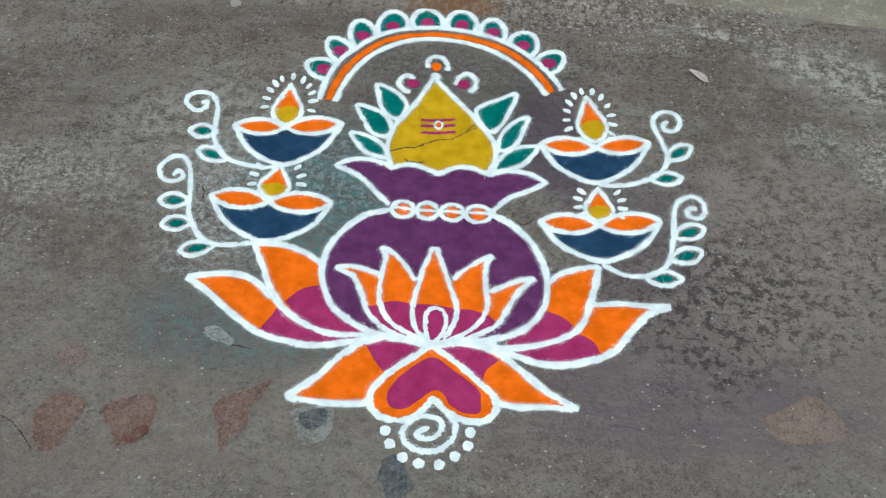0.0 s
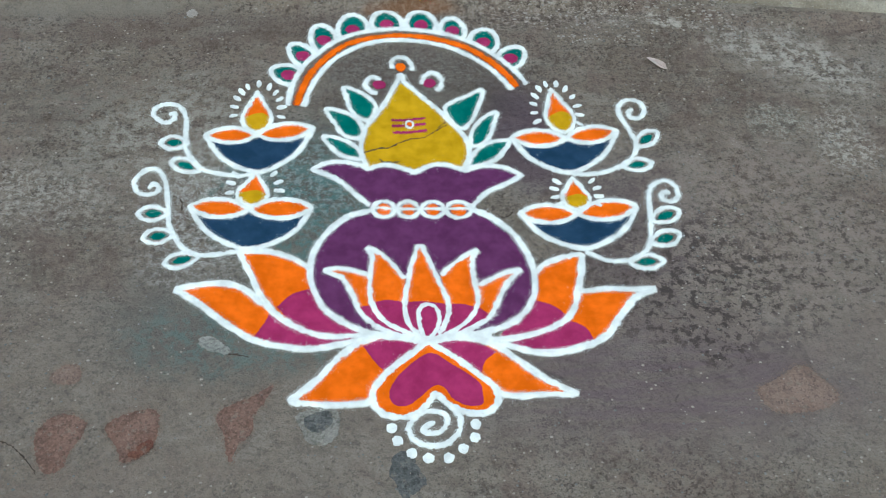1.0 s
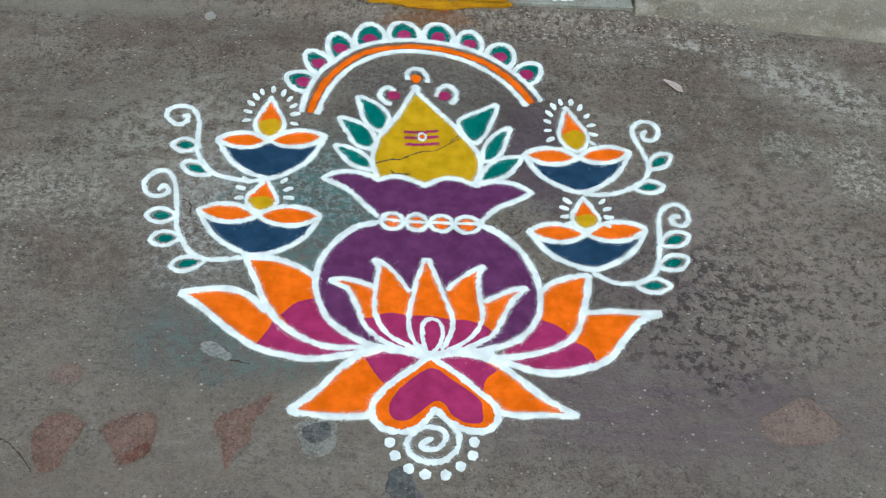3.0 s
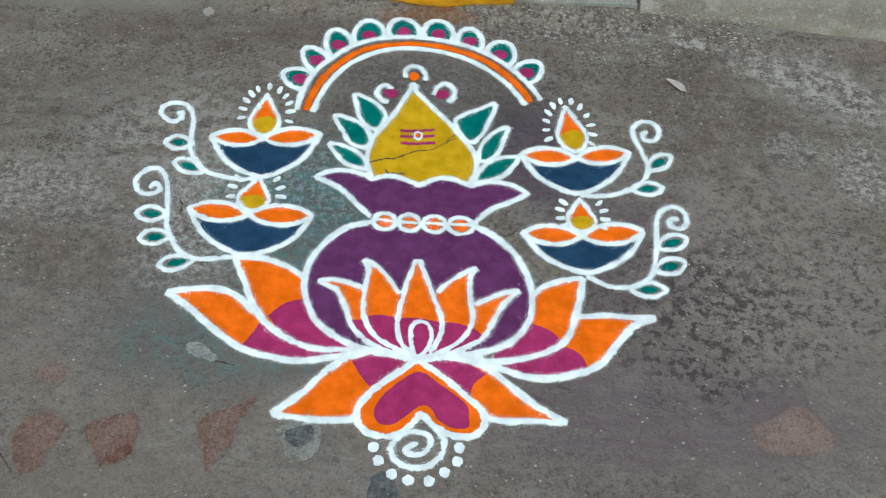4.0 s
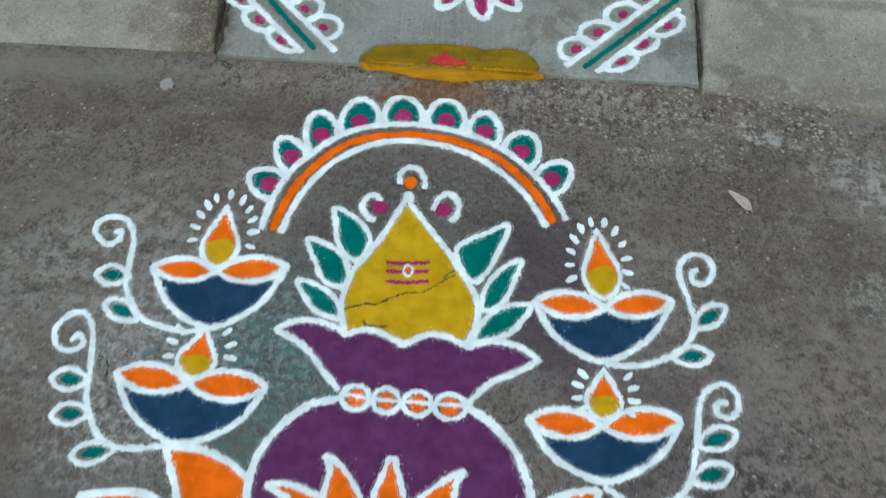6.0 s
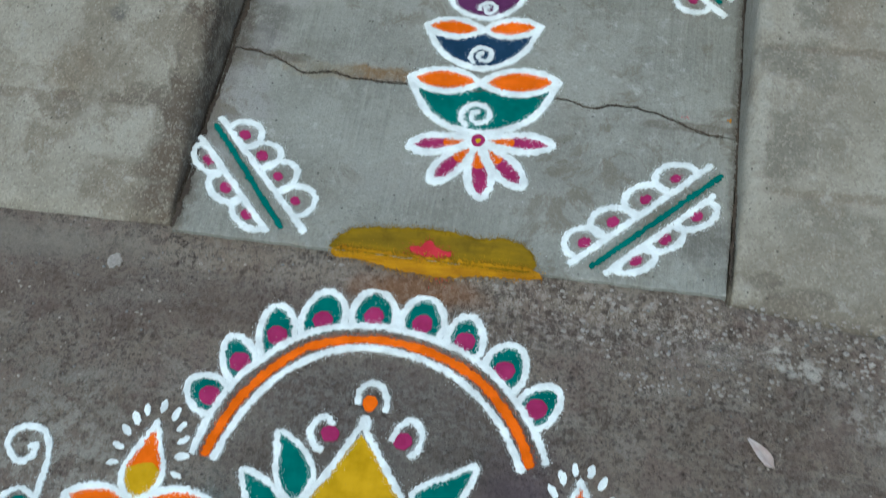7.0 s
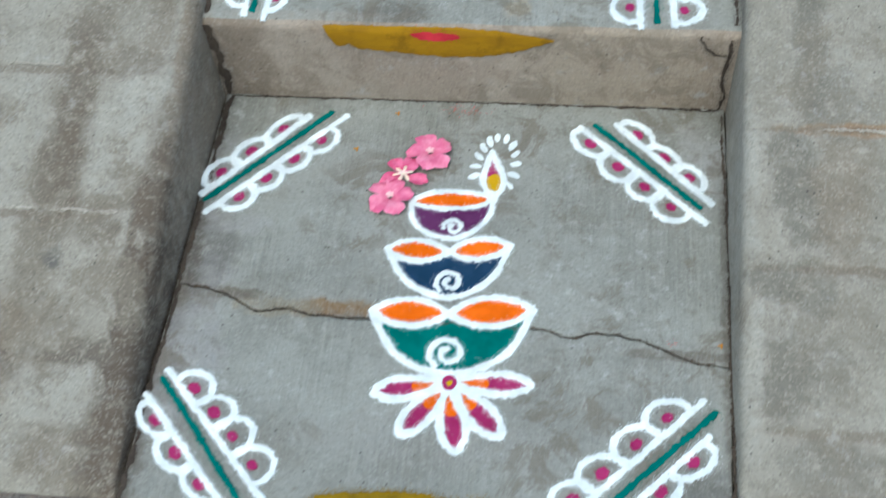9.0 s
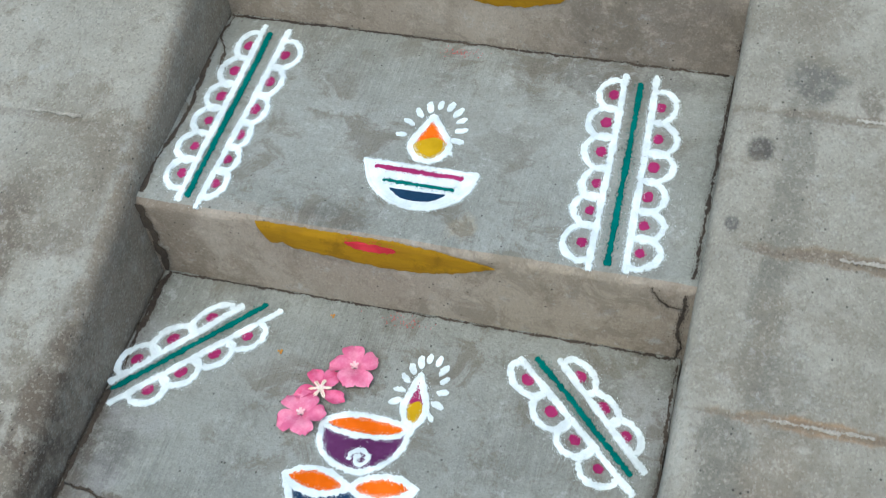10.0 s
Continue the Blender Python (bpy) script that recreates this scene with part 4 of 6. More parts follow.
def wall_smear(at, label, low, high, on):
    """Paste wiped along a riser between a ragged lower edge and the nosing."""
    ob = thing("turmeric_smear", at, label, "powder offering")
    n, rows = 120, 8
    x0, x1 = low[0][0], low[-1][0]

    def edge(pts, x):
        for (xa, za), (xb, zb) in zip(pts, pts[1:]):
            if x <= xb:
                return za + (zb - za) * (x - xa) / (xb - xa)
        return pts[-1][1]

    verts = []
    for i in range(n + 1):
        x = x0 + (x1 - x0) * i / n
        lo = edge(low, x) + 0.0030 * noise.noise(Vector((x * 90, 0.3, 1.7))) + 0.0016 * noise.noise(Vector((x * 330, 5.3, 0.7)))
        hi = edge(high, x) + 0.0012 * noise.noise(Vector((x * 200, 2.3, 3.7)))
        for j in range(rows + 1):
            verts.append(on(x, min(lo, hi - 0.001) + (hi - min(lo, hi - 0.001)) * j / rows, 0.0010 if 0 < j < rows else 0.0))
    k = rows + 1
    mesh("paste", verts, [(i * k + j, (i + 1) * k + j, (i + 1) * k + j + 1, i * k + j + 1) for i in range(n) for j in range(rows)], TURMERIC_WALL, ob, "", True)
    return ob


MIDDLE_RISER, UPPER_RISER = on_riser(1.632, 0.190), on_riser(2.055, 0.345)
band = wall_smear((0.03, 1.63, 0.17), "yellow turmeric paste band with red kumkum on the riser",
                  [(-0.157, 0.184), (-0.148, 0.163), (-0.140, 0.147), (-0.128, 0.146), (-0.118, 0.151), (-0.104, 0.142), (-0.069, 0.139), (-0.018, 0.134), (0.033, 0.1285), (0.084, 0.1315), (0.135, 0.142), (0.173, 0.157), (0.198, 0.168)],
                  [(-0.157, 0.187), (0.056, 0.187), (0.121, 0.184), (0.170, 0.177), (0.198, 0.171)], MIDDLE_RISER)
fill(band, "kumkum", KUMKUM, [(-0.018, 0.179), (0.014, 0.180), (0.052, 0.177), (0.046, 0.168), (0.012, 0.165), (-0.012, 0.170)], 4, MIDDLE_RISER, rag=0.003, dust=4, reach=0.003)
wall_smear((0.12, 2.05, 0.32), "yellow turmeric paste on the upper riser",
           [(0.03, 0.335), (0.05, 0.284), (0.10, 0.275), (0.15, 0.278), (0.205, 0.294), (0.25, 0.332)], [(0.03, 0.340), (0.25, 0.338)], UPPER_RISER)


# ---- fallen flowers, a leaf and crumbs ----
def petal(parent, base, angle, length, width, lift, droop, material, twist=0.0):
    """One soft rounded petal: narrow at its base, broad and slightly notched at its end."""
    nu, nv = 9, 6
    verts, faces = [], []
    ca, sa = math.cos(angle), math.sin(angle)
    for i in range(nu + 1):
        u = i / nu
        half = width * 0.5 * (0.22 + 0.78 * math.sin(min(1.0, u * 1.15) * math.pi * 0.62) ** 1.2) * (1 if u < 0.82 else math.sqrt(max(0.05, 1 - ((u - 0.82) / 0.19) ** 2)))
        for j in range(nv + 1):
            v = 2 * j / nv - 1
            x = length * (u - 0.05 * u * v * v + 0.03 * math.sin(v * 5 + angle))
            y = half * v + twist * length * u * u
            z = lift * math.sin(u * 2.2) - droop * u * u + 0.0016 * math.sin(v * 4 + angle * 3) * u + 0.12 * half * v * v
            verts.append((base[0] + x * ca - y * sa, base[1] + x * sa + y * ca, base[2] + z))
    k = nv + 1
    faces = [(i * k + j, i * k + j + 1, (i + 1) * k + j + 1, (i + 1) * k + j) for i in range(nu) for j in range(nv)]
    return mesh("petal", verts, faces, material, parent, "", True)


def throat(parent, at, r, n=5):
    """The pale fringed heart of a flower."""
    verts, faces = [at], []
    for i in range(n * 4):
        a = 2 * math.pi * i / (n * 4)
        k = r * (1.0 if i % 4 else 0.55)
        verts.append((at[0] + k * math.cos(a), at[1] + k * math.sin(a), at[2] + 0.004 + 0.0015 * (i % 2)))
    m = n * 4
    faces = [(0, 1 + i, 1 + (i + 1) % m) for i in range(m)]
    return mesh("throat", verts, faces, PALE_PINK, parent, "", True)


def pink_flower(x, y, size, turn, label, material=PINK, petals=5, spread=(), base=0.027):
    ob = thing("pink_flower", (x, y, base), label, "flower", "fallen pink flowers")
    rnd = random.Random(int(turn * 10))
    for i in range(petals):
        a = radians(turn + 72 * i) if not spread else radians(spread[i])
        petal(ob, (x + 0.0025 * math.cos(a), y + 0.0025 * math.sin(a), base + 0.004 + 0.0006 * i), a, size * rnd.uniform(0.46, 0.54), size * rnd.uniform(0.43, 0.52) * (1 if len(spread) != 4 else 0.72), 0.007, rnd.uniform(0.002, 0.005), material, 0.15)
    throat(ob, (x, y, base + 0.0085), size * 0.10)
    return ob


pink_flower(0.012, 1.515, 0.068, 100, "pink oleander flower with pale heart lying on the slab", spread=(105, 27, -54, -106, 178))
pink_flower(-0.040, 1.424, 0.066, 60, "pink oleander flower with crowded petals lying on the slab", spread=(133, 218, 285, 2, 70))
turned = pink_flower(-0.024, 1.466, 0.073, 30, "pink oleander flower fallen face down with its cream sepals showing", DEEP_PINK, 4, (117, 62, -24, 196))
for i in range(6):
    a = radians(20 + 58 * i)
    petal(turned, (-0.025, 1.467, 0.038), a, 0.017, 0.0055, 0.002, 0.002, CREAM)

dry = thing("dry_leaf", (0.51, 0.668, 0), "small pale dry leaf lying on the ground", "leaf")
petal(dry, (0.493, 0.688, 0.002), math.atan2(-0.038, 0.033), 0.050, 0.016, 0.004, 0.001, DRY_LEAF)


def crumb(x, y, r, material, name, label, z=0.027):
    ob = thing(name, (x, y, z), label, "petal crumb")
    for i in range(3):
        petal(ob, (x, y, z + 0.0008), radians(50 + 125 * i), r, r * 0.8, 0.002, 0.001, material)


def specks(x, y, rx, ry, count, on, seed):
    """A sprinkle of red powder."""
    rnd = random.Random(seed)
    ob = thing("kumkum_sprinkle", on(x, y, 0), "fine red kumkum powder sprinkled on cement", "powder offering")
    verts, faces = [], []
    for _ in range(count):
        u, v, r = rnd.gauss(x, rx), rnd.gauss(y, ry), rnd.uniform(0.0003, 0.0012)
        o = len(verts)
        verts += [on(u + r, v, 0.0001), on(u - r * 0.6, v + r, 0.0001), on(u - r * 0.7, v - r * 0.9, 0.0001), on(u, v, r * 0.7)]
        faces += [(o, o + 1, o + 3), (o + 1, o + 2, o + 3), (o + 2, o, o + 3)]
    tagged(mesh("powder_dust", verts, faces, KUMKUM, ob), kind="stuff")


specks(0.055, 1.612, 0.018, 0.006, 90, SLAB_TOP, 5)
specks(0.050, 2.030, 0.016, 0.006, 90, TREAD_TOP, 6)
specks(0.065, 0.872, 0.010, 0.006, 40, on_foot, 7)
specks(0.384, 1.190, 0.004, 0.004, 14, SLAB_TOP, 8)
crumb(-0.107, 1.522, 0.0045, MARIGOLD, "petal_crumb", "tiny orange petal crumb on the slab")
crumb(-0.050, 1.600, 0.0040, MARIGOLD, "petal_crumb", "tiny orange petal crumb on the slab")
crumb(0.449, 1.190, 0.0040, MARIGOLD, "petal_crumb", "tiny orange petal crumb on the slab")


# ---- stones set in the ground and loose grit ----
def inlay(name, x, y, rx, ry, turn, material, label, seed, proud=0.0006, rag=0.35):
    """A worn stone flush in the ground, with an uneven outline."""
    ob = thing(name, (x, y, 0), label, "stone")
    pts = []
    for i in range(26):
        a = 2 * math.pi * i / 26
        k = 1 + rag * noise.noise(Vector((math.cos(a) * 1.3, math.sin(a) * 1.3, seed))) + 0.15 * noise.noise(Vector((math.cos(a) * 5, math.sin(a) * 5, seed)))
        u, v = rx * k * math.cos(a), ry * k * math.sin(a)
        pts.append((x + u * math.cos(turn) - v * math.sin(turn), y + u * math.sin(turn) + v * math.cos(turn)))
    fill(ob, "face", material, pts, proud / LAYER, GROUND_TOP, rag=0.003)
    return ob


def set_stone(name, outline, material, label, proud=0.0006, rag=0.0035):
    """A worn stone flush in the ground, of a given outline with a crumbled rim."""
    cx, cy = sum(p[0] for p in outline) / len(outline), sum(p[1] for p in outline) / len(outline)
    ob = thing(name, (cx, cy, 0), label, "stone")
    fill(ob, "face", material, outline, proud / LAYER, GROUND_TOP, rag=rag, dust=5, reach=0.004)
    return ob


RED = "worn reddish stone set flush in the ground"
set_stone("red_stone", [(-0.602, -0.150), (-0.585, -0.118), (-0.560, -0.110), (-0.530, -0.125), (-0.531, -0.146), (-0.548, -0.178), (-0.556, -0.205), (-0.578, -0.214), (-0.592, -0.196)], BRICKY, RED)
set_stone("red_stone", [(-0.500, -0.140), (-0.485, -0.122), (-0.455, -0.110), (-0.428, -0.109), (-0.420, -0.128), (-0.424, -0.165), (-0.440, -0.190), (-0.470, -0.200), (-0.480, -0.172)], BRICKY, RED)
set_stone("red_stone", [(-0.462, -0.186), (-0.440, -0.166), (-0.428, -0.164), (-0.428, -0.178), (-0.452, -0.194)], DARK_RED, "dark red broken chip set in the ground", 0.0012, 0.002)
set_stone("red_stone", [(-0.335, -0.128), (-0.318, -0.108), (-0.280, -0.092), (-0.248, -0.072), (-0.262, -0.104), (-0.277, -0.128), (-0.280, -0.158), (-0.300, -0.180), (-0.310, -0.208), (-0.318, -0.190), (-0.322, -0.160)], BRICKY, RED)
set_stone("red_stone", [(-0.592, -0.038), (-0.572, -0.018), (-0.550, -0.020), (-0.545, -0.044), (-0.562, -0.056), (-0.585, -0.052)], FAINT_RED, RED, 0.0005, 0.005)
set_stone("red_stone", [(0.520, -0.116), (0.552, -0.100), (0.600, -0.074), (0.624, -0.096), (0.648, -0.132), (0.628, -0.154), (0.580, -0.164), (0.536, -0.160), (0.522, -0.140)], FAINT_RED, "faint reddish stone worn level with the ground", 0.0005, 0.005)
set_stone("grey_stone", [(-0.214, -0.132), (-0.190, -0.120), (-0.156, -0.120), (-0.146, -0.142), (-0.154, -0.174), (-0.176, -0.187), (-0.198, -0.177), (-0.206, -0.155)], SET_STONE, "grey cracked stone set in the ground", 0.0008, 0.003)
set_stone("grey_stone", [(-0.202, -0.140), (-0.186, -0.128), (-0.162, -0.126), (-0.158, -0.148), (-0.180, -0.162), (-0.196, -0.156)], DARK_SET, "dark grey chip set in the ground", 0.0014, 0.003)
inlay("grey_stone", -0.343, 0.010, 0.029, 0.011, -0.50, CHIP, "pale flat stone chip set in the ground", 8.3, 0.0010)
inlay("grey_stone", -0.050, -0.240, 0.026, 0.034, 0.2, DARK_SET, "dark grey stone set in the ground", 6.1, 0.0005, 0.5)
inlay("pale_pebble", -0.416, 0.848, 0.011, 0.012, 0.2, PALE_STONE, "pale round pebble set in the ground", 3.9, 0.0015, 0.25)


def grit(name, count, material, radius, area, seed, label):
    """Loose grit and stone specks bedded in the ground."""
    rnd = random.Random(seed)
    verts, faces = [], []
    while count:
        x, y = rnd.uniform(*area[0]), rnd.uniform(*area[1])
        if (x / 0.50) ** 2 + ((y - 0.35) / 0.53) ** 2 < 1:
            continue
        if noise.noise(Vector((x * 5, y * 5, seed))) < rnd.uniform(-0.4, 0.5):
            continue
        count -= 1
        r = radius * rnd.uniform(0.3, 1.0) ** 2 + 0.0005
        o, n, t = len(verts), rnd.randint(5, 7), rnd.random() * 6
        for i in range(n):
            a = t + 2 * math.pi * i / n
            verts.append((x + r * rnd.uniform(0.6, 1.1) * math.cos(a), y + r * rnd.uniform(0.5, 1.0) * math.sin(a), foot_height(x, y) - 0.0002))
        verts.append((x, y, foot_height(x, y) + r * 0.22 + 0.0004))
        faces += [(o + i, o + (i + 1) % n, o + n) for i in range(n)]
    ob = mesh(name, verts, faces, material)
    return tagged(ob, label, "grit", kind="stuff")


grit("pale_grit", 1300, FLAKE, 0.0036, ((-0.9, 1.0), (-0.45, 0.87)), 3, "pale stone specks bedded in the worn ground")
grit("dark_grit", 1600, STONE, 0.0034, ((-0.9, 1.0), (-0.45, 0.87)), 8, "dark stone specks bedded in the worn ground")
grit("pale_grit", 520, PALE_STONE, 0.0052, ((-0.12, 0.70), (0.74, 0.880)), 12, "broken pale cement flakes along the slab's foot")


# ---- the large drawing on the ground ----
pot = thing("rangoli_pot", (0.005, 0.015, 0), "purple water pot drawn in powder with white outline", "rangoli", "main rangoli")
fill(pot, "body", PURPLE, [(-0.079, 0.292), (-0.118, 0.28), (-0.155, 0.245), (-0.181, 0.199), (-0.188, 0.149), (-0.179, 0.107), (-0.163, 0.072), (-0.133, 0.044), (-0.096, 0.023), (0, 0.008), (0.096, 0.018), (0.138, 0.031), (0.166, 0.055), (0.186, 0.091), (0.191, 0.139), (0.185, 0.182), (0.167, 0.226), (0.134, 0.263), (0.098, 0.288), (0.098, 0.288)], 1)
fill(pot, "rim", PURPLE, [(-0.18, 0.397), (-0.18, 0.397), (-0.156, 0.412), (-0.125, 0.415), (-0.094, 0.405), (-0.079, 0.394), (-0.079, 0.394), (-0.053, 0.404), (-0.027, 0.399), (0.005, 0.382), (0.005, 0.382), (0.029, 0.397), (0.05, 0.402), (0.07, 0.398), (0.095, 0.384), (0.095, 0.384), (0.121, 0.394), (0.152, 0.395), (0.178, 0.385), (0.199, 0.368), (0.199, 0.368), (0.161, 0.345), (0.13, 0.328), (0.105, 0.291), (0.105, 0.291), (-0.079, 0.301), (-0.079, 0.301), (-0.106, 0.334), (-0.138, 0.372)], 1)
stroke(pot, [(-0.075, 0.293), (-0.118, 0.28), (-0.155, 0.245), (-0.181, 0.199), (-0.188, 0.149), (-0.179, 0.107), (-0.163, 0.072), (-0.133, 0.044), (-0.096, 0.023), (-0.059, 0.015)], 0.012)
stroke(pot, [(0.096, 0.291), (0.134, 0.266), (0.167, 0.226), (0.185, 0.182), (0.191, 0.139), (0.186, 0.091), (0.166, 0.055), (0.138, 0.031), (0.096, 0.016), (0.051, 0.01)], 0.012)
stroke(pot, [(-0.08, 0.304), (-0.106, 0.334), (-0.138, 0.372), (-0.18, 0.397), (-0.18, 0.397), (-0.156, 0.412), (-0.125, 0.415), (-0.094, 0.405), (-0.079, 0.394), (-0.079, 0.394), (-0.053, 0.404), (-0.027, 0.399), (0.005, 0.382), (0.005, 0.382), (0.029, 0.397), (0.05, 0.402), (0.07, 0.398), (0.095, 0.384), (0.095, 0.384), (0.121, 0.394), (0.152, 0.395), (0.178, 0.385), (0.199, 0.368), (0.199, 0.368), (0.161, 0.345), (0.13, 0.328), (0.1, 0.294)], 0.01)
for c, r in (((-0.056, 0.294), 0.0195), ((-0.013, 0.292), 0.0185), ((0.03, 0.29), 0.019), ((0.076, 0.288), 0.0225)):
    fill(pot, "bead", ORANGE, oval(c, r * 0.62, 0.0145), 2)
    stroke(pot, oval(c, r, 0.0190), 0.0085, True, name="bead_ring", h=0.0030)
stroke(pot, [(-0.079, 0.299), (-0.029, 0.294), (0.03, 0.292), (0.098, 0.29)], 0.006, name="neck_line")
coconut = thing("rangoli_coconut", (0.004, 0.409, 0), "yellow coconut with forehead marks and teal leaves drawn in powder", "rangoli", "main rangoli")
fill(coconut, "body", YELLOW, [(-0.007, 0.627), (-0.007, 0.627), (-0.037, 0.575), (-0.062, 0.532), (-0.08, 0.501), (-0.089, 0.463), (-0.09, 0.431), (-0.079, 0.395), (-0.079, 0.395), (-0.053, 0.404), (-0.027, 0.399), (0.005, 0.382), (0.005, 0.382), (0.029, 0.397), (0.05, 0.402), (0.07, 0.398), (0.095, 0.387), (0.095, 0.387), (0.107, 0.421), (0.109, 0.45), (0.1, 0.479), (0.081, 0.51), (0.06, 0.545), (0.028, 0.588)], 1)
stroke(coconut, [(-0.01, 0.637), (-0.037, 0.575), (-0.062, 0.532), (-0.08, 0.501), (-0.089, 0.463), (-0.09, 0.431), (-0.081, 0.402)], 0.01)
stroke(coconut, [(-0.003, 0.634), (0.028, 0.591), (0.06, 0.548), (0.083, 0.51), (0.104, 0.472), (0.11, 0.44), (0.104, 0.41), (0.093, 0.387)], 0.01)
stroke(coconut, [(-0.03, 0.521), (0.002, 0.521), (0.035, 0.526)], 0.0048, mat=MAGENTA, name="mark")
stroke(coconut, [(-0.03, 0.506), (0.002, 0.506), (0.035, 0.51)], 0.0048, mat=MAGENTA, name="mark")
stroke(coconut, [(-0.029, 0.488), (0.002, 0.488), (0.035, 0.492)], 0.0048, mat=MAGENTA, name="mark")
stroke(coconut, oval((0.003, 0.509), 0.0075, 0.009), 0.0042, True, name="ring", h=0.0030)
dot(coconut, (0.003, 0.509), 0.0045, 0.005, ORANGE, layer=6)
stroke(coconut, [(-0.005, 0.654), (-0.004, 0.632)], 0.017, name="knob")
stroke(coconut, [(-0.02, 0.668), (-0.02, 0.691), (-0.005, 0.703), (0.01, 0.697), (0.019, 0.678), (0.019, 0.661)], 0.0095, name="curl")
dot(coconut, (-0.004, 0.672), 0.0095, 0.012, ORANGE)
stroke(coconut, [(-0.045, 0.634), (-0.058, 0.646), (-0.071, 0.636), (-0.074, 0.618), (-0.064, 0.602), (-0.052, 0.6)], 0.0095, name="curl")
dot(coconut, (-0.048, 0.622), 0.0125, 0.0115, MAGENTA, turn=-0.3)
stroke(coconut, [(0.034, 0.621), (0.041, 0.643), (0.058, 0.655), (0.073, 0.639), (0.071, 0.615), (0.06, 0.602)], 0.0095, name="curl")
dot(coconut, (0.049, 0.624), 0.0125, 0.0115, MAGENTA, turn=0.5)
fill(coconut, "leaf", TEAL, [(-0.116, 0.617), (-0.116, 0.617), (-0.08, 0.597), (-0.059, 0.568), (-0.061, 0.54), (-0.074, 0.522), (-0.095, 0.534), (-0.108, 0.561), (-0.112, 0.587)], 1)
stroke(coconut, [(-0.116, 0.617), (-0.116, 0.617), (-0.08, 0.597), (-0.059, 0.568), (-0.061, 0.54), (-0.074, 0.522), (-0.095, 0.534), (-0.108, 0.561), (-0.112, 0.587)], 0.009, True)
fill(coconut, "leaf", TEAL, [(-0.152, 0.556), (-0.152, 0.556), (-0.121, 0.548), (-0.097, 0.53), (-0.085, 0.501), (-0.088, 0.478), (-0.105, 0.476), (-0.124, 0.488), (-0.135, 0.513)], 1)
stroke(coconut, [(-0.152, 0.556), (-0.152, 0.556), (-0.121, 0.548), (-0.097, 0.53), (-0.085, 0.501), (-0.088, 0.478), (-0.105, 0.476), (-0.124, 0.488), (-0.135, 0.513)], 0.009, True)
fill(coconut, "leaf", TEAL, [(-0.159, 0.482), (-0.159, 0.482), (-0.128, 0.475), (-0.101, 0.455), (-0.09, 0.434), (-0.09, 0.421), (-0.115, 0.425), (-0.135, 0.439), (-0.148, 0.46)], 1)
stroke(coconut, [(-0.159, 0.482), (-0.159, 0.482), (-0.128, 0.475), (-0.101, 0.455), (-0.09, 0.434), (-0.09, 0.421), (-0.115, 0.425), (-0.135, 0.439), (-0.148, 0.46)], 0.009, True)
fill(coconut, "leaf", TEAL, [(0.151, 0.601), (0.151, 0.601), (0.114, 0.582), (0.084, 0.565), (0.073, 0.549), (0.079, 0.523), (0.09, 0.504), (0.103, 0.495), (0.119, 0.511), (0.133, 0.541)], 1)
stroke(coconut, [(0.151, 0.601), (0.151, 0.601), (0.114, 0.582), (0.084, 0.565), (0.073, 0.549), (0.079, 0.523), (0.09, 0.504), (0.103, 0.495), (0.119, 0.511), (0.133, 0.541)], 0.009, True)
fill(coconut, "leaf", TEAL, [(0.171, 0.538), (0.171, 0.538), (0.14, 0.518), (0.12, 0.487), (0.114, 0.457), (0.119, 0.446), (0.139, 0.455), (0.155, 0.481), (0.165, 0.512)], 1)
stroke(coconut, [(0.171, 0.538), (0.171, 0.538), (0.14, 0.518), (0.12, 0.487), (0.114, 0.457), (0.119, 0.446), (0.139, 0.455), (0.155, 0.481), (0.165, 0.512)], 0.009, True)
fill(coconut, "leaf", TEAL, [(0.187, 0.459), (0.187, 0.459), (0.154, 0.458), (0.13, 0.443), (0.114, 0.421), (0.105, 0.395), (0.132, 0.399), (0.158, 0.413), (0.174, 0.434)], 1)
stroke(coconut, [(0.187, 0.459), (0.187, 0.459), (0.154, 0.458), (0.13, 0.443), (0.114, 0.421), (0.105, 0.395), (0.132, 0.399), (0.158, 0.413), (0.174, 0.434)], 0.009, True)
cracks = thing("ground_crack", (0, 0.47, 0), "fine dark crack broken through the powder and ground", "crack", kind="structure")
stroke(cracks, [(-0.087, 0.437), (-0.07, 0.443), (-0.054, 0.448), (-0.039, 0.448), (-0.021, 0.46)], 0.003, False, GRIME, name="seam", h=0.0012, grain=0.0, vary=0.9)
stroke(cracks, [(-0.021, 0.46), (0.003, 0.47), (0.029, 0.474), (0.05, 0.49), (0.073, 0.506)], 0.0022, False, GRIME, name="seam", h=0.0012, grain=0.0, vary=0.9)
stroke(cracks, [(-0.057, 0.421), (-0.051, 0.412), (-0.038, 0.411), (-0.02, 0.411)], 0.0025, False, GRIME, name="seam", h=0.0012, grain=0.0, vary=0.9)
stroke(cracks, [(0.056, 0.499), (0.069, 0.512), (0.081, 0.525)], 0.0025, False, GRIME, name="seam", h=0.0012, grain=0.0, vary=0.9)
stroke(cracks, [(-0.427, 0.339), (-0.416, 0.335), (-0.408, 0.322), (-0.409, 0.305)], 0.003, False, GRIME, name="seam", h=0.0006, grain=0.0, vary=0.9)
stroke(cracks, [(-0.356, 0.005), (-0.337, -0.002), (-0.31, -0.01), (-0.287, -0.016)], 0.003, False, GRIME, name="seam", h=0.0006, grain=0.0, vary=0.9)
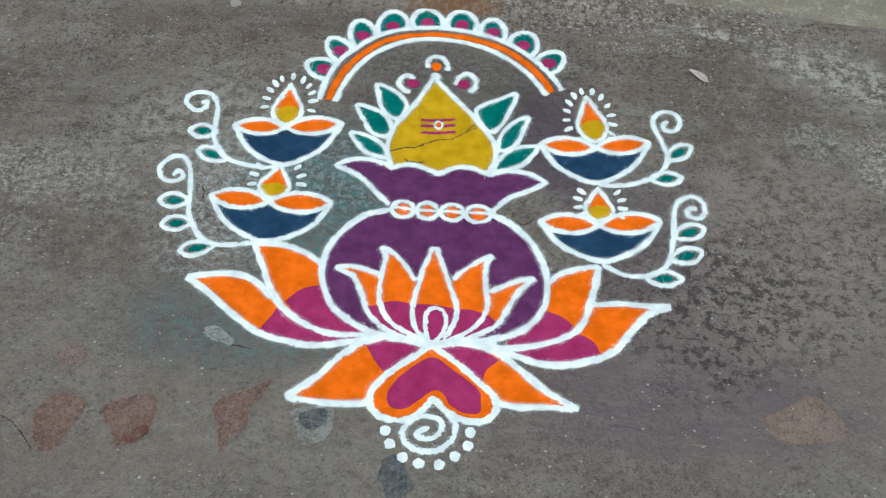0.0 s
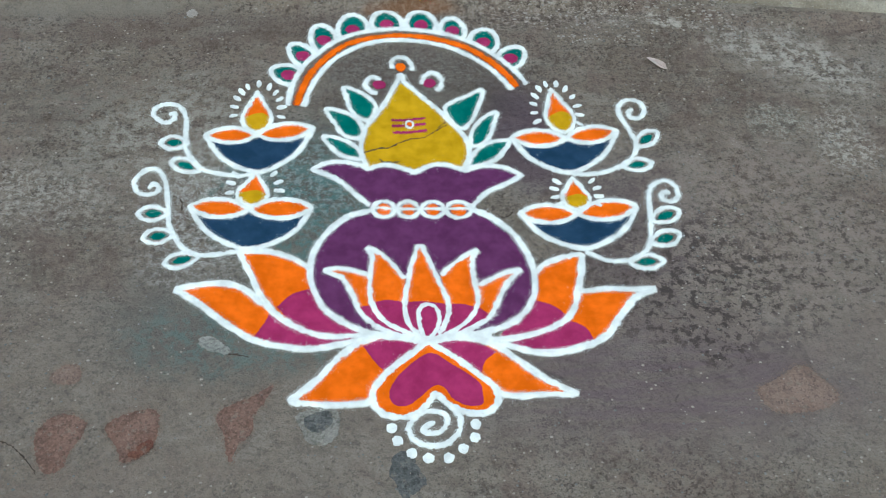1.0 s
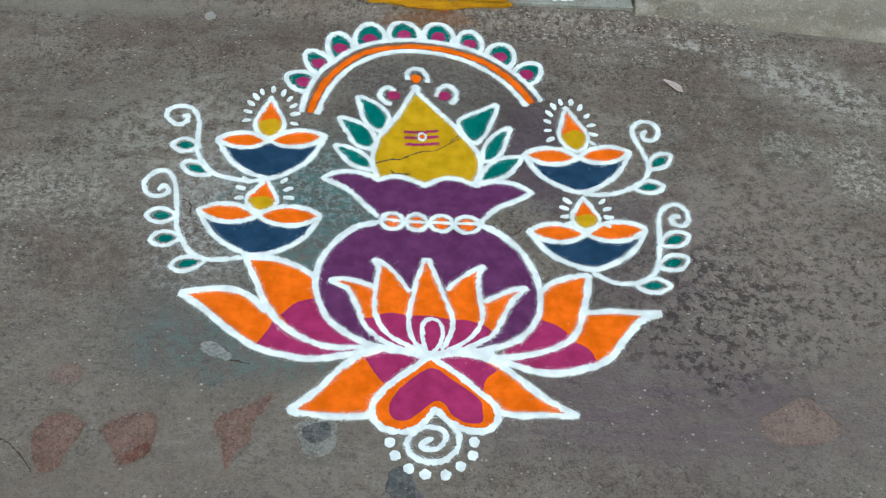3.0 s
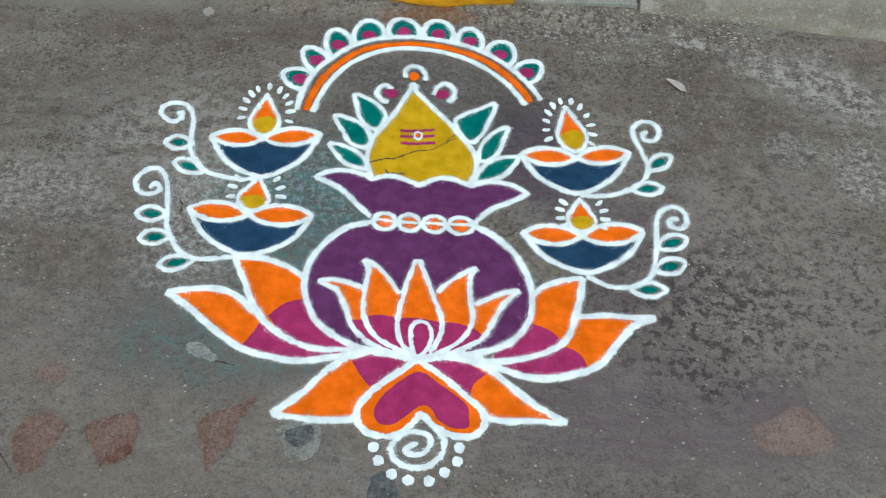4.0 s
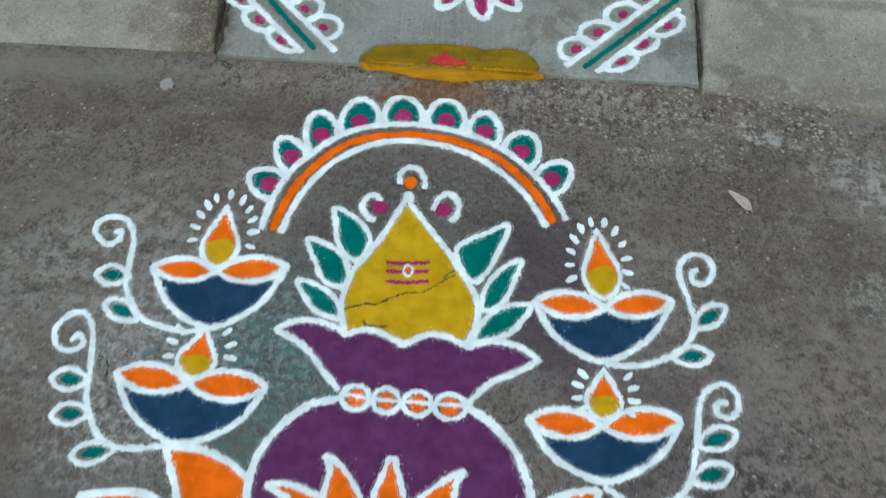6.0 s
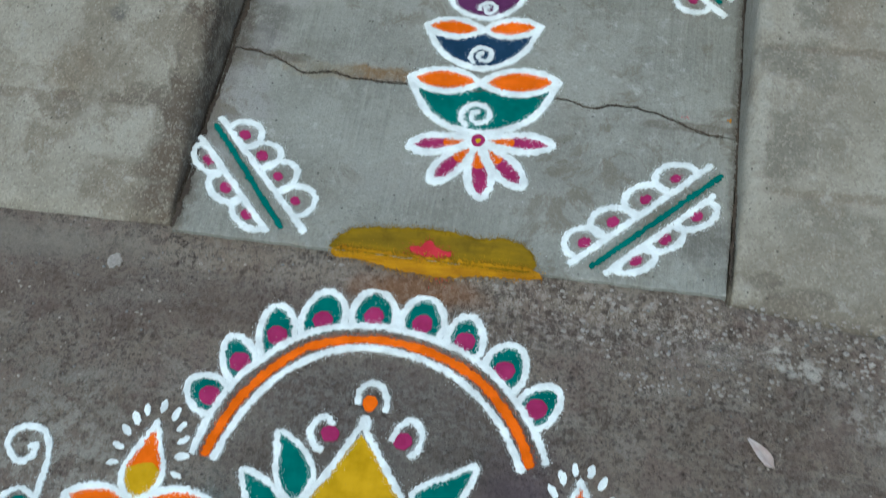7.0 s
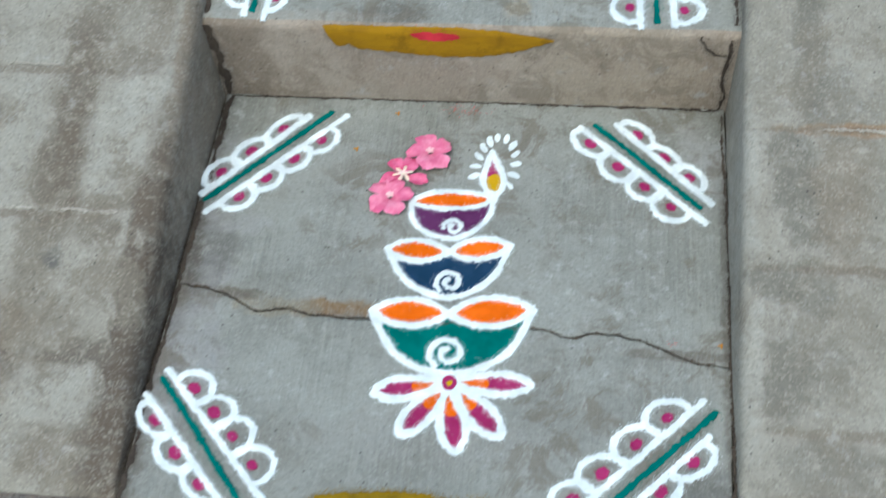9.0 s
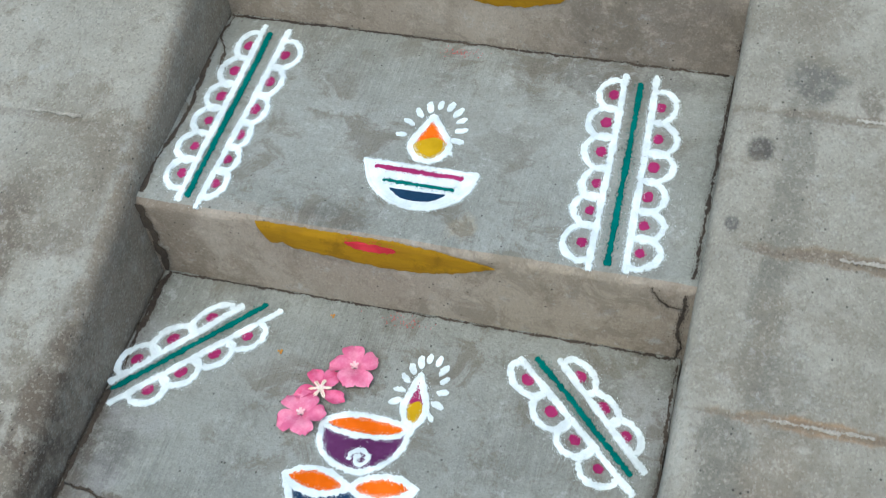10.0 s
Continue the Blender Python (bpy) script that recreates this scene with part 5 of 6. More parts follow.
stroke(cracks, [(-0.653, -0.152), (-0.628, -0.168), (-0.601, -0.2), (-0.592, -0.215)], 0.0022, False, GRIME, name="seam", h=0.0006, grain=0.0, vary=0.9)
stroke(cracks, [(-0.208, -0.148), (-0.198, -0.167), (-0.174, -0.181), (-0.155, -0.173)], 0.0025, False, GRIME, name="seam", h=0.0006, grain=0.0, vary=0.9)
stroke(cracks, [(0.144, 0.266), (0.164, 0.271), (0.174, 0.285)], 0.003, False, GRIME, name="seam", h=0.0006, grain=0.0, vary=0.9)
arch = thing("rangoli_arch", (-0.008, 0.772, 0), "orange arch with teal and magenta scallops drawn in powder", "rangoli", "main rangoli")
stroke(arch, [(-0.224, 0.569), (-0.218, 0.611), (-0.206, 0.652), (-0.19, 0.686), (-0.163, 0.72), (-0.129, 0.754), (-0.084, 0.778), (-0.02, 0.79), (0.046, 0.784), (0.104, 0.767), (0.154, 0.737), (0.196, 0.692), (0.225, 0.649), (0.24, 0.615)], 0.0105)
stroke(arch, [(-0.207, 0.568), (-0.198, 0.608), (-0.182, 0.652), (-0.153, 0.698), (-0.111, 0.741), (-0.065, 0.76), (-0.017, 0.768), (0.031, 0.766), (0.081, 0.753), (0.131, 0.729), (0.172, 0.69), (0.202, 0.647), (0.219, 0.608)], 0.0135, mat=ORANGE, name="band")
stroke(arch, [(-0.195, 0.564), (-0.183, 0.607), (-0.163, 0.655), (-0.13, 0.702), (-0.086, 0.736), (-0.04, 0.753), (0, 0.755), (0.049, 0.748), (0.099, 0.729), (0.14, 0.699), (0.174, 0.663), (0.197, 0.625), (0.21, 0.6)], 0.0105)
scallop(arch, (-0.215, 0.626), (-0.2, 0.671), (-0.255, 0.672), inner=TEAL, spot_r=0.0140, squash=1.10, w=0.0105)
scallop(arch, (-0.196, 0.679), (-0.17, 0.714), (-0.218, 0.745), inner=TEAL, spot_r=0.0140, squash=1.10, w=0.0105)
scallop(arch, (-0.164, 0.722), (-0.126, 0.756), (-0.167, 0.802), inner=TEAL, spot_r=0.0140, squash=1.10, w=0.0105)
scallop(arch, (-0.117, 0.759), (-0.064, 0.78), (-0.099, 0.836), inner=TEAL, spot_r=0.0140, squash=1.10, w=0.0105)
scallop(arch, (-0.049, 0.783), (0.007, 0.788), (-0.028, 0.847), inner=TEAL, spot_r=0.0140, squash=1.10, w=0.0105)
scallop(arch, (0.018, 0.787), (0.071, 0.778), (0.049, 0.845), inner=TEAL, spot_r=0.0140, squash=1.10, w=0.0105)
scallop(arch, (0.084, 0.774), (0.127, 0.754), (0.115, 0.821), inner=TEAL, spot_r=0.0140, squash=1.10, w=0.0105)
scallop(arch, (0.139, 0.746), (0.181, 0.711), (0.185, 0.781), inner=TEAL, spot_r=0.0140, squash=1.10, w=0.0105)
scallop(arch, (0.191, 0.699), (0.219, 0.662), (0.244, 0.723), inner=TEAL, spot_r=0.0140, squash=1.10, w=0.0105)
lotus = thing("rangoli_lotus", (0, 0.001, 0), "orange and magenta lotus with white petals drawn in powder", "rangoli", "main rangoli")
fill(lotus, "petal", ORANGE, [(-0.307, 0.204), (-0.307, 0.204), (-0.259, 0.204), (-0.219, 0.188), (-0.186, 0.164), (-0.186, 0.164), (-0.183, 0.119), (-0.163, 0.072), (-0.133, 0.042), (-0.105, 0.02), (-0.105, 0.02), (-0.159, 0.018), (-0.206, 0.036), (-0.246, 0.069), (-0.27, 0.11), (-0.288, 0.158)], 1)
fill(lotus, "petal_base", MAGENTA, [(-0.243, 0.083), (-0.217, 0.109), (-0.181, 0.121), (-0.181, 0.121), (-0.163, 0.072), (-0.133, 0.042), (-0.105, 0.02), (-0.105, 0.02), (-0.159, 0.016), (-0.206, 0.033)], 2)
fill(lotus, "petal", ORANGE, [(-0.411, 0.128), (-0.411, 0.128), (-0.356, 0.137), (-0.318, 0.134), (-0.288, 0.115), (-0.267, 0.092), (-0.267, 0.092), (-0.246, 0.067), (-0.206, 0.033), (-0.159, 0.016), (-0.104, 0.014), (-0.104, 0.014), (-0.131, 0.004), (-0.185, -0.005), (-0.23, 0.001), (-0.282, 0.018), (-0.327, 0.054), (-0.369, 0.094)], 1)
fill(lotus, "petal_base", MAGENTA, [(-0.279, 0.024), (-0.264, 0.049), (-0.255, 0.069), (-0.255, 0.069), (-0.206, 0.033), (-0.159, 0.016), (-0.104, 0.014), (-0.104, 0.014), (-0.131, 0.004), (-0.185, -0.005), (-0.23, 0.001)], 2)
fill(lotus, "petal", ORANGE, [(0.281, 0.177), (0.281, 0.177), (0.242, 0.169), (0.213, 0.156), (0.191, 0.135), (0.191, 0.135), (0.186, 0.091), (0.166, 0.055), (0.138, 0.031), (0.114, 0.002), (0.114, 0.002), (0.169, 0.007), (0.216, 0.025), (0.245, 0.052), (0.261, 0.094), (0.274, 0.142)], 1)
fill(lotus, "petal_base", MAGENTA, [(0.184, 0.079), (0.213, 0.066), (0.235, 0.044), (0.235, 0.044), (0.215, 0.022), (0.169, 0.006), (0.114, 0), (0.114, 0), (0.138, 0.031), (0.166, 0.055)], 2)
fill(lotus, "petal", ORANGE, [(0.395, 0.095), (0.395, 0.095), (0.36, 0.094), (0.313, 0.098), (0.266, 0.093), (0.266, 0.093), (0.245, 0.052), (0.216, 0.025), (0.169, 0.007), (0.128, -0.012), (0.128, -0.012), (0.168, -0.027), (0.213, -0.03), (0.268, -0.015), (0.297, 0.003), (0.327, 0.043), (0.359, 0.079)], 1)
fill(lotus, "petal_base", MAGENTA, [(0.236, 0.034), (0.261, 0.018), (0.274, -0.014), (0.274, -0.014), (0.213, -0.03), (0.168, -0.027), (0.128, -0.012), (0.128, -0.012), (0.169, 0.007), (0.216, 0.025)], 2)
fill(lotus, "petal", ORANGE, [(-0.225, -0.105), (-0.225, -0.105), (-0.18, -0.066), (-0.147, -0.026), (-0.113, 0.002), (-0.086, 0.012), (0, 0.001), (0, 0.001), (-0.039, -0.031), (-0.074, -0.063), (-0.093, -0.111), (-0.093, -0.111), (-0.133, -0.115), (-0.176, -0.113)], 1)
fill(lotus, "petal_base", MAGENTA, [(-0.105, -0.003), (-0.105, -0.003), (-0.068, 0.01), (0, 0.001), (0, 0.001), (-0.039, -0.029), (-0.071, -0.056), (-0.071, -0.056), (-0.086, -0.038)], 2)
fill(lotus, "petal", ORANGE, [(0.23, -0.113), (0.23, -0.113), (0.184, -0.083), (0.14, -0.041), (0.105, -0.01), (0.06, 0.006), (0, 0.001), (0, 0.001), (0.042, -0.034), (0.077, -0.07), (0.099, -0.101), (0.099, -0.101), (0.13, -0.111), (0.174, -0.111)], 1)
fill(lotus, "petal_base", MAGENTA, [(0.109, -0.024), (0.109, -0.024), (0.06, 0.006), (0, 0.001), (0, 0.001), (0.042, -0.034), (0.079, -0.073), (0.079, -0.073), (0.088, -0.043)], 2)
fill(lotus, "inner_petal", ORANGE, [(-0.166, 0.157), (-0.166, 0.157), (-0.14, 0.161), (-0.112, 0.154), (-0.088, 0.143), (-0.088, 0.143), (-0.089, 0.116), (-0.086, 0.081), (-0.069, 0.046), (-0.041, 0.022), (-0.041, 0.022), (-0.059, 0.024), (-0.087, 0.04), (-0.107, 0.068), (-0.118, 0.103), (-0.134, 0.139)], 2)
fill(lotus, "inner_petal_base", MAGENTA, [(-0.111, 0.076), (-0.111, 0.076), (-0.085, 0.08), (-0.085, 0.08), (-0.069, 0.046), (-0.027, 0.014), (-0.027, 0.014), (-0.059, 0.024), (-0.087, 0.04)], 3)
fill(lotus, "inner_petal", ORANGE, [(-0.09, 0.207), (-0.09, 0.207), (-0.065, 0.189), (-0.045, 0.161), (-0.028, 0.131), (-0.028, 0.131), (-0.033, 0.095), (-0.033, 0.065), (-0.028, 0.036), (-0.011, 0.011), (-0.011, 0.011), (-0.041, 0.025), (-0.069, 0.046), (-0.086, 0.081), (-0.089, 0.116), (-0.086, 0.153), (-0.081, 0.184)], 2)
fill(lotus, "inner_petal_base", MAGENTA, [(-0.087, 0.084), (-0.087, 0.084), (-0.062, 0.089), (-0.032, 0.083), (-0.032, 0.083), (-0.032, 0.059), (-0.028, 0.036), (-0.011, 0.011), (-0.011, 0.011), (-0.041, 0.025), (-0.069, 0.046)], 3)
fill(lotus, "inner_petal", ORANGE, [(0.002, 0.206), (0.002, 0.206), (0.017, 0.163), (0.029, 0.121), (0.039, 0.085), (0.039, 0.062), (0.032, 0.039), (0.019, 0.012), (0, 0.003), (-0.013, 0.011), (-0.028, 0.036), (-0.033, 0.065), (-0.031, 0.095), (-0.023, 0.131), (-0.015, 0.168)], 2)
fill(lotus, "inner_petal_base", MAGENTA, [(-0.033, 0.084), (-0.033, 0.084), (0.004, 0.083), (0.039, 0.076), (0.039, 0.076), (0.039, 0.062), (0.032, 0.039), (0.019, 0.012), (0, 0.003), (-0.013, 0.011), (-0.028, 0.036)], 3)
fill(lotus, "inner_petal", ORANGE, [(0.101, 0.194), (0.101, 0.194), (0.074, 0.178), (0.05, 0.158), (0.031, 0.137), (0.031, 0.137), (0.039, 0.085), (0.039, 0.062), (0.032, 0.039), (0.019, 0.012), (0.019, 0.012), (0.051, 0.026), (0.078, 0.052), (0.091, 0.087), (0.088, 0.123), (0.089, 0.172)], 2)
fill(lotus, "inner_petal_base", MAGENTA, [(0.039, 0.076), (0.039, 0.076), (0.064, 0.075), (0.089, 0.066), (0.089, 0.066), (0.078, 0.052), (0.051, 0.026), (0.019, 0.011), (0.019, 0.011), (0.032, 0.039)], 3)
fill(lotus, "inner_petal", ORANGE, [(0.171, 0.147), (0.171, 0.147), (0.145, 0.14), (0.117, 0.127), (0.092, 0.112), (0.092, 0.112), (0.091, 0.087), (0.078, 0.052), (0.051, 0.023), (0.032, 0.008), (0.032, 0.008), (0.069, 0.023), (0.106, 0.047), (0.125, 0.083), (0.145, 0.119)], 2)
fill(lotus, "inner_petal_base", MAGENTA, [(0.089, 0.068), (0.089, 0.068), (0.106, 0.05), (0.106, 0.05), (0.069, 0.023), (0.032, 0.008), (0.032, 0.008), (0.078, 0.052)], 3)
fill(lotus, "heart_rim", ORANGE, [(0, 0.001), (0, 0.001), (-0.039, -0.031), (-0.074, -0.063), (-0.094, -0.097), (-0.088, -0.125), (-0.062, -0.141), (-0.026, -0.135), (0.005, -0.1), (0.005, -0.1), (0.033, -0.13), (0.068, -0.141), (0.094, -0.131), (0.102, -0.101), (0.077, -0.07), (0.042, -0.034)], 3)
fill(lotus, "heart", MAGENTA, [(0, -0.023), (0, -0.023), (-0.043, -0.055), (-0.064, -0.084), (-0.068, -0.105), (-0.059, -0.12), (-0.04, -0.121), (-0.019, -0.105), (0.002, -0.087), (0.017, -0.088), (0.031, -0.112), (0.051, -0.125), (0.075, -0.125), (0.078, -0.104), (0.073, -0.081), (0.033, -0.045)], 4)
stroke(lotus, [(-0.307, 0.204), (-0.259, 0.204), (-0.219, 0.188), (-0.186, 0.164)], 0.0115)
stroke(lotus, [(-0.307, 0.204), (-0.288, 0.158), (-0.27, 0.11), (-0.246, 0.069), (-0.206, 0.036), (-0.159, 0.018), (-0.105, 0.018)], 0.012)
stroke(lotus, [(-0.411, 0.128), (-0.356, 0.137), (-0.318, 0.134), (-0.288, 0.115), (-0.266, 0.088)], 0.0125)
stroke(lotus, [(-0.411, 0.128), (-0.369, 0.094), (-0.327, 0.054), (-0.282, 0.018), (-0.23, 0.001), (-0.185, -0.005), (-0.131, 0.004), (-0.1, 0.015)], 0.0125)
stroke(lotus, [(0.281, 0.177), (0.242, 0.169), (0.213, 0.156), (0.191, 0.135)], 0.0115)
stroke(lotus, [(0.281, 0.177), (0.274, 0.142), (0.261, 0.094), (0.245, 0.052), (0.216, 0.025), (0.169, 0.007), (0.114, 0), (0.06, 0.008)], 0.0125)
stroke(lotus, [(0.395, 0.095), (0.36, 0.094), (0.313, 0.098), (0.266, 0.093)], 0.011)
stroke(lotus, [(0.395, 0.095), (0.359, 0.079), (0.327, 0.043), (0.297, 0.003), (0.268, -0.015), (0.213, -0.03), (0.168, -0.027), (0.128, -0.012), (0.078, 0.004)], 0.0135)
stroke(lotus, [(-0.225, -0.105), (-0.18, -0.066), (-0.147, -0.026), (-0.113, 0.002), (-0.081, 0.012)], 0.0125)
stroke(lotus, [(-0.225, -0.105), (-0.176, -0.113), (-0.133, -0.115), (-0.093, -0.111)], 0.0115)
stroke(lotus, [(0, 0.006), (0.06, 0.006), (0.105, -0.01), (0.14, -0.041), (0.184, -0.083), (0.23, -0.113)], 0.0125)
stroke(lotus, [(0.23, -0.113), (0.174, -0.111), (0.13, -0.111), (0.095, -0.102)], 0.011)
stroke(lotus, [(-0.114, 0.017), (-0.059, 0.016), (0, 0.003), (0.051, 0.011), (0.105, 0.009)], 0.018)
stroke(lotus, [(0, 0.001), (0, 0.001), (-0.039, -0.031), (-0.074, -0.063), (-0.094, -0.097), (-0.088, -0.125), (-0.062, -0.141), (-0.026, -0.135), (0.005, -0.1), (0.005, -0.1), (0.033, -0.13), (0.068, -0.141), (0.094, -0.131), (0.102, -0.101), (0.077, -0.07), (0.042, -0.034)], 0.0125, True)
stroke(lotus, [(0, 0.209), (-0.015, 0.168), (-0.023, 0.131), (-0.031, 0.095), (-0.033, 0.065), (-0.028, 0.036), (-0.011, 0.011)], 0.0095)
stroke(lotus, [(0.004, 0.209), (0.017, 0.163), (0.029, 0.121), (0.039, 0.085), (0.039, 0.062), (0.032, 0.039), (0.019, 0.012)], 0.0095)
stroke(lotus, [(-0.09, 0.207), (-0.081, 0.184), (-0.086, 0.153), (-0.089, 0.116), (-0.086, 0.081), (-0.069, 0.046), (-0.041, 0.025), (-0.015, 0.011)], 0.0095)
stroke(lotus, [(-0.09, 0.207), (-0.065, 0.189), (-0.045, 0.161), (-0.03, 0.133)], 0.0095)
stroke(lotus, [(-0.166, 0.157), (-0.14, 0.161), (-0.112, 0.154), (-0.09, 0.144)], 0.0095)
stroke(lotus, [(-0.166, 0.157), (-0.134, 0.139), (-0.118, 0.103), (-0.107, 0.068), (-0.087, 0.04), (-0.059, 0.022)], 0.0095)
stroke(lotus, [(0.101, 0.194), (0.074, 0.178), (0.05, 0.158), (0.032, 0.138)], 0.0095)
stroke(lotus, [(0.101, 0.194), (0.089, 0.172), (0.088, 0.123), (0.091, 0.087), (0.078, 0.052), (0.051, 0.026), (0.023, 0.01)], 0.0095)
stroke(lotus, [(0.171, 0.147), (0.145, 0.14), (0.117, 0.127), (0.094, 0.114)], 0.0095)
stroke(lotus, [(0.171, 0.147), (0.145, 0.119), (0.125, 0.083), (0.106, 0.047), (0.069, 0.023), (0.032, 0.008)], 0.0095)
fill(lotus, "bud", MAGENTA, [(-0.007, 0.011), (-0.012, 0.043), (-0.008, 0.068), (0.004, 0.077), (0.018, 0.069), (0.022, 0.044), (0.014, 0.021), (0.001, 0.007)], 4)
stroke(lotus, [(-0.007, 0.01), (-0.012, 0.043), (-0.008, 0.068), (0.004, 0.077), (0.018, 0.069), (0.022, 0.044), (0.014, 0.021), (0.002, 0.005)], 0.0088)
swirl = thing("rangoli_swirl", (-0.004, -0.196, 0), "white spiral with dots drawn in powder below the lotus", "rangoli", "main rangoli")
stroke(swirl, [(-0.001, -0.153), (-0.01, -0.157), (-0.02, -0.165), (-0.007, -0.173), (0.01, -0.168), (0.019, -0.15), (0.009, -0.135), (-0.014, -0.134), (-0.034, -0.147), (-0.042, -0.167), (-0.03, -0.187), (-0.004, -0.196), (0.021, -0.188), (0.036, -0.17), (0.039, -0.147), (0.03, -0.131)], 0.0095)
for c in ((-0.068, -0.161), (-0.06, -0.184), (-0.04, -0.207), (-0.015, -0.217), (0.015, -0.218), (0.039, -0.203), (0.058, -0.184), (0.062, -0.16)):
    dot(swirl, c, 0.0084, 0.0088)
lamp = thing("rangoli_oil_lamp", (-0.277, 0.394, 0), "navy oil lamp with orange oil and a flame drawn in powder", "rangoli", "oil lamps")
diya(lamp, (-0.375, 0.492), (-0.28, 0.489), (-0.177, 0.505), (-0.277, 0.394), NAVY)
flame(lamp, (-0.282, 0.496), (-0.281, 0.608), .054)
rays(lamp, (-0.28, 0.553), .045, .078, (-12, 8, 25, 42, 62, 88, 116, 134, 151, 169, 187), 0.0096, lean=0)
lamp = thing("rangoli_oil_lamp", (-0.292, 0.211, 0), "navy oil lamp with orange oil and a flame drawn in powder", "rangoli", "oil lamps")
diya(lamp, (-0.396, 0.314), (-0.292, 0.302), (-0.181, 0.303), (-0.292, 0.211), NAVY)
flame(lamp, (-0.29, 0.31), (-0.28, 0.392), .054)
rays(lamp, (-0.283, 0.352), .044, .056, (-28, -6, 16, 40, 140, 163, 188), 0.0096, lean=0)
lamp = thing("rangoli_oil_lamp", (0.292, 0.373, 0), "navy oil lamp with orange oil and a flame drawn in powder", "rangoli", "oil lamps")
diya(lamp, (0.192, 0.467), (0.295, 0.462), (0.395, 0.48), (0.292, 0.373), NAVY)
flame(lamp, (0.295, 0.477), (0.285, 0.6), .054)
rays(lamp, (0.287, 0.537), .043, .080, (-26, -8, 10, 30, 52, 76, 104, 126, 146, 164, 182, 200), 0.0096, lean=0)
lamp = thing("rangoli_oil_lamp", (0.29, 0.189, 0), "navy oil lamp with orange oil and a flame drawn in powder", "rangoli", "oil lamps")
diya(lamp, (0.184, 0.275), (0.288, 0.27), (0.398, 0.286), (0.29, 0.189), NAVY)
flame(lamp, (0.29, 0.28), (0.291, 0.361), .050)
rays(lamp, (0.293, 0.319), .040, .054, (-30, -8, 14, 36, 144, 165, 187, 208), 0.0096, lean=0)
vine = thing("rangoli_vine", (-0.444, 0.548, 0), "white curling vine with small teal leaves drawn in powder", "rangoli", "vines")
stroke(vine, [(-0.444, 0.548), (-0.434, 0.554), (-0.435, 0.537), (-0.451, 0.528), (-0.471, 0.546), (-0.471, 0.568), (-0.45, 0.579), (-0.426, 0.571), (-0.413, 0.542), (-0.411, 0.501), (-0.41, 0.464), (-0.399, 0.435), (-0.38, 0.407), (-0.348, 0.392), (-0.307, 0.386), (-0.277, 0.393)], 0.0092, name="stem")
leaf(vine, (-0.406, 0.473), (-0.456, 0.476), 0.032, w=0.0085, inset=1)
leaf(vine, (-0.382, 0.401), (-0.433, 0.429), 0.03, w=0.0085, inset=1)
vine = thing("rangoli_vine", (-0.47, 0.359, 0), "white curling vine with small teal leaves drawn in powder", "rangoli", "vines")
stroke(vine, [(-0.47, 0.359), (-0.459, 0.372), (-0.451, 0.356), (-0.467, 0.345), (-0.487, 0.351), (-0.495, 0.378), (-0.482, 0.401), (-0.462, 0.409), (-0.444, 0.387), (-0.434, 0.334), (-0.43, 0.28), (-0.419, 0.248), (-0.403, 0.219), (-0.374, 0.201), (-0.336, 0.202), (-0.292, 0.21)], 0.0092, name="stem")
leaf(vine, (-0.432, 0.298), (-0.483, 0.301), 0.032, w=0.0085, inset=1)
leaf(vine, (-0.421, 0.25), (-0.471, 0.243), 0.032, w=0.0085, inset=1)
leaf(vine, (-0.376, 0.199), (-0.431, 0.183), 0.03, w=0.0085, inset=1)
vine = thing("rangoli_vine", (0.437, 0.538, 0), "white curling vine with small teal leaves drawn in powder", "rangoli", "vines")
stroke(vine, [(0.437, 0.538), (0.426, 0.531), (0.429, 0.515), (0.445, 0.514), (0.458, 0.533), (0.454, 0.556), (0.433, 0.565), (0.412, 0.551), (0.408, 0.523), (0.418, 0.486), (0.426, 0.446), (0.417, 0.415), (0.39, 0.389), (0.345, 0.37), (0.292, 0.368)], 0.0092, name="stem")
leaf(vine, (0.425, 0.437), (0.471, 0.476), 0.03, w=0.0085, inset=1)
leaf(vine, (0.39, 0.386), (0.446, 0.392), 0.03, w=0.0085, inset=1)
vine = thing("rangoli_vine", (0.465, 0.318, 0), "white curling vine with small teal leaves drawn in powder", "rangoli", "vines")
stroke(vine, [(0.465, 0.318), (0.45, 0.315), (0.449, 0.299), (0.465, 0.294), (0.478, 0.308), (0.478, 0.332), (0.461, 0.347), (0.439, 0.338), (0.425, 0.313), (0.418, 0.268), (0.411, 0.223), (0.398, 0.184), (0.368, 0.162), (0.328, 0.159), (0.287, 0.182)], 0.0092, name="stem")
leaf(vine, (0.419, 0.249), (0.472, 0.273), 0.032, w=0.0085, inset=1)
leaf(vine, (0.407, 0.197), (0.462, 0.217), 0.032, w=0.0085, inset=1)
leaf(vine, (0.361, 0.153), (0.42, 0.156), 0.03, w=0.0085, inset=1)


# ---- the drawings on the lower slab ----
tower = thing("rangoli_lamp_tower", (0.098, 1.006, 0.027), "three stacked oil lamps over a flower drawn in powder", "rangoli", "step rangoli")
on = SLAB_TOP
diya(tower, (-0.042, 1.22), (0.07, 1.221), (0.19, 1.235), (0.078, 1.124), TEAL, on, 0.0115, 0.2, 1.25)
curl(tower, (0.074, 1.156), 0.028, on, 1.6, 60, 0.0085, 1.0)
diya(tower, (-0.034, 1.331), (0.059, 1.329), (0.149, 1.347), (0.067, 1.25), NAVY, on, 0.0105, 0.2, 1.2)
curl(tower, (0.065, 1.276), 0.0215, on, 1.55, 60, 0.0078, 1.0)
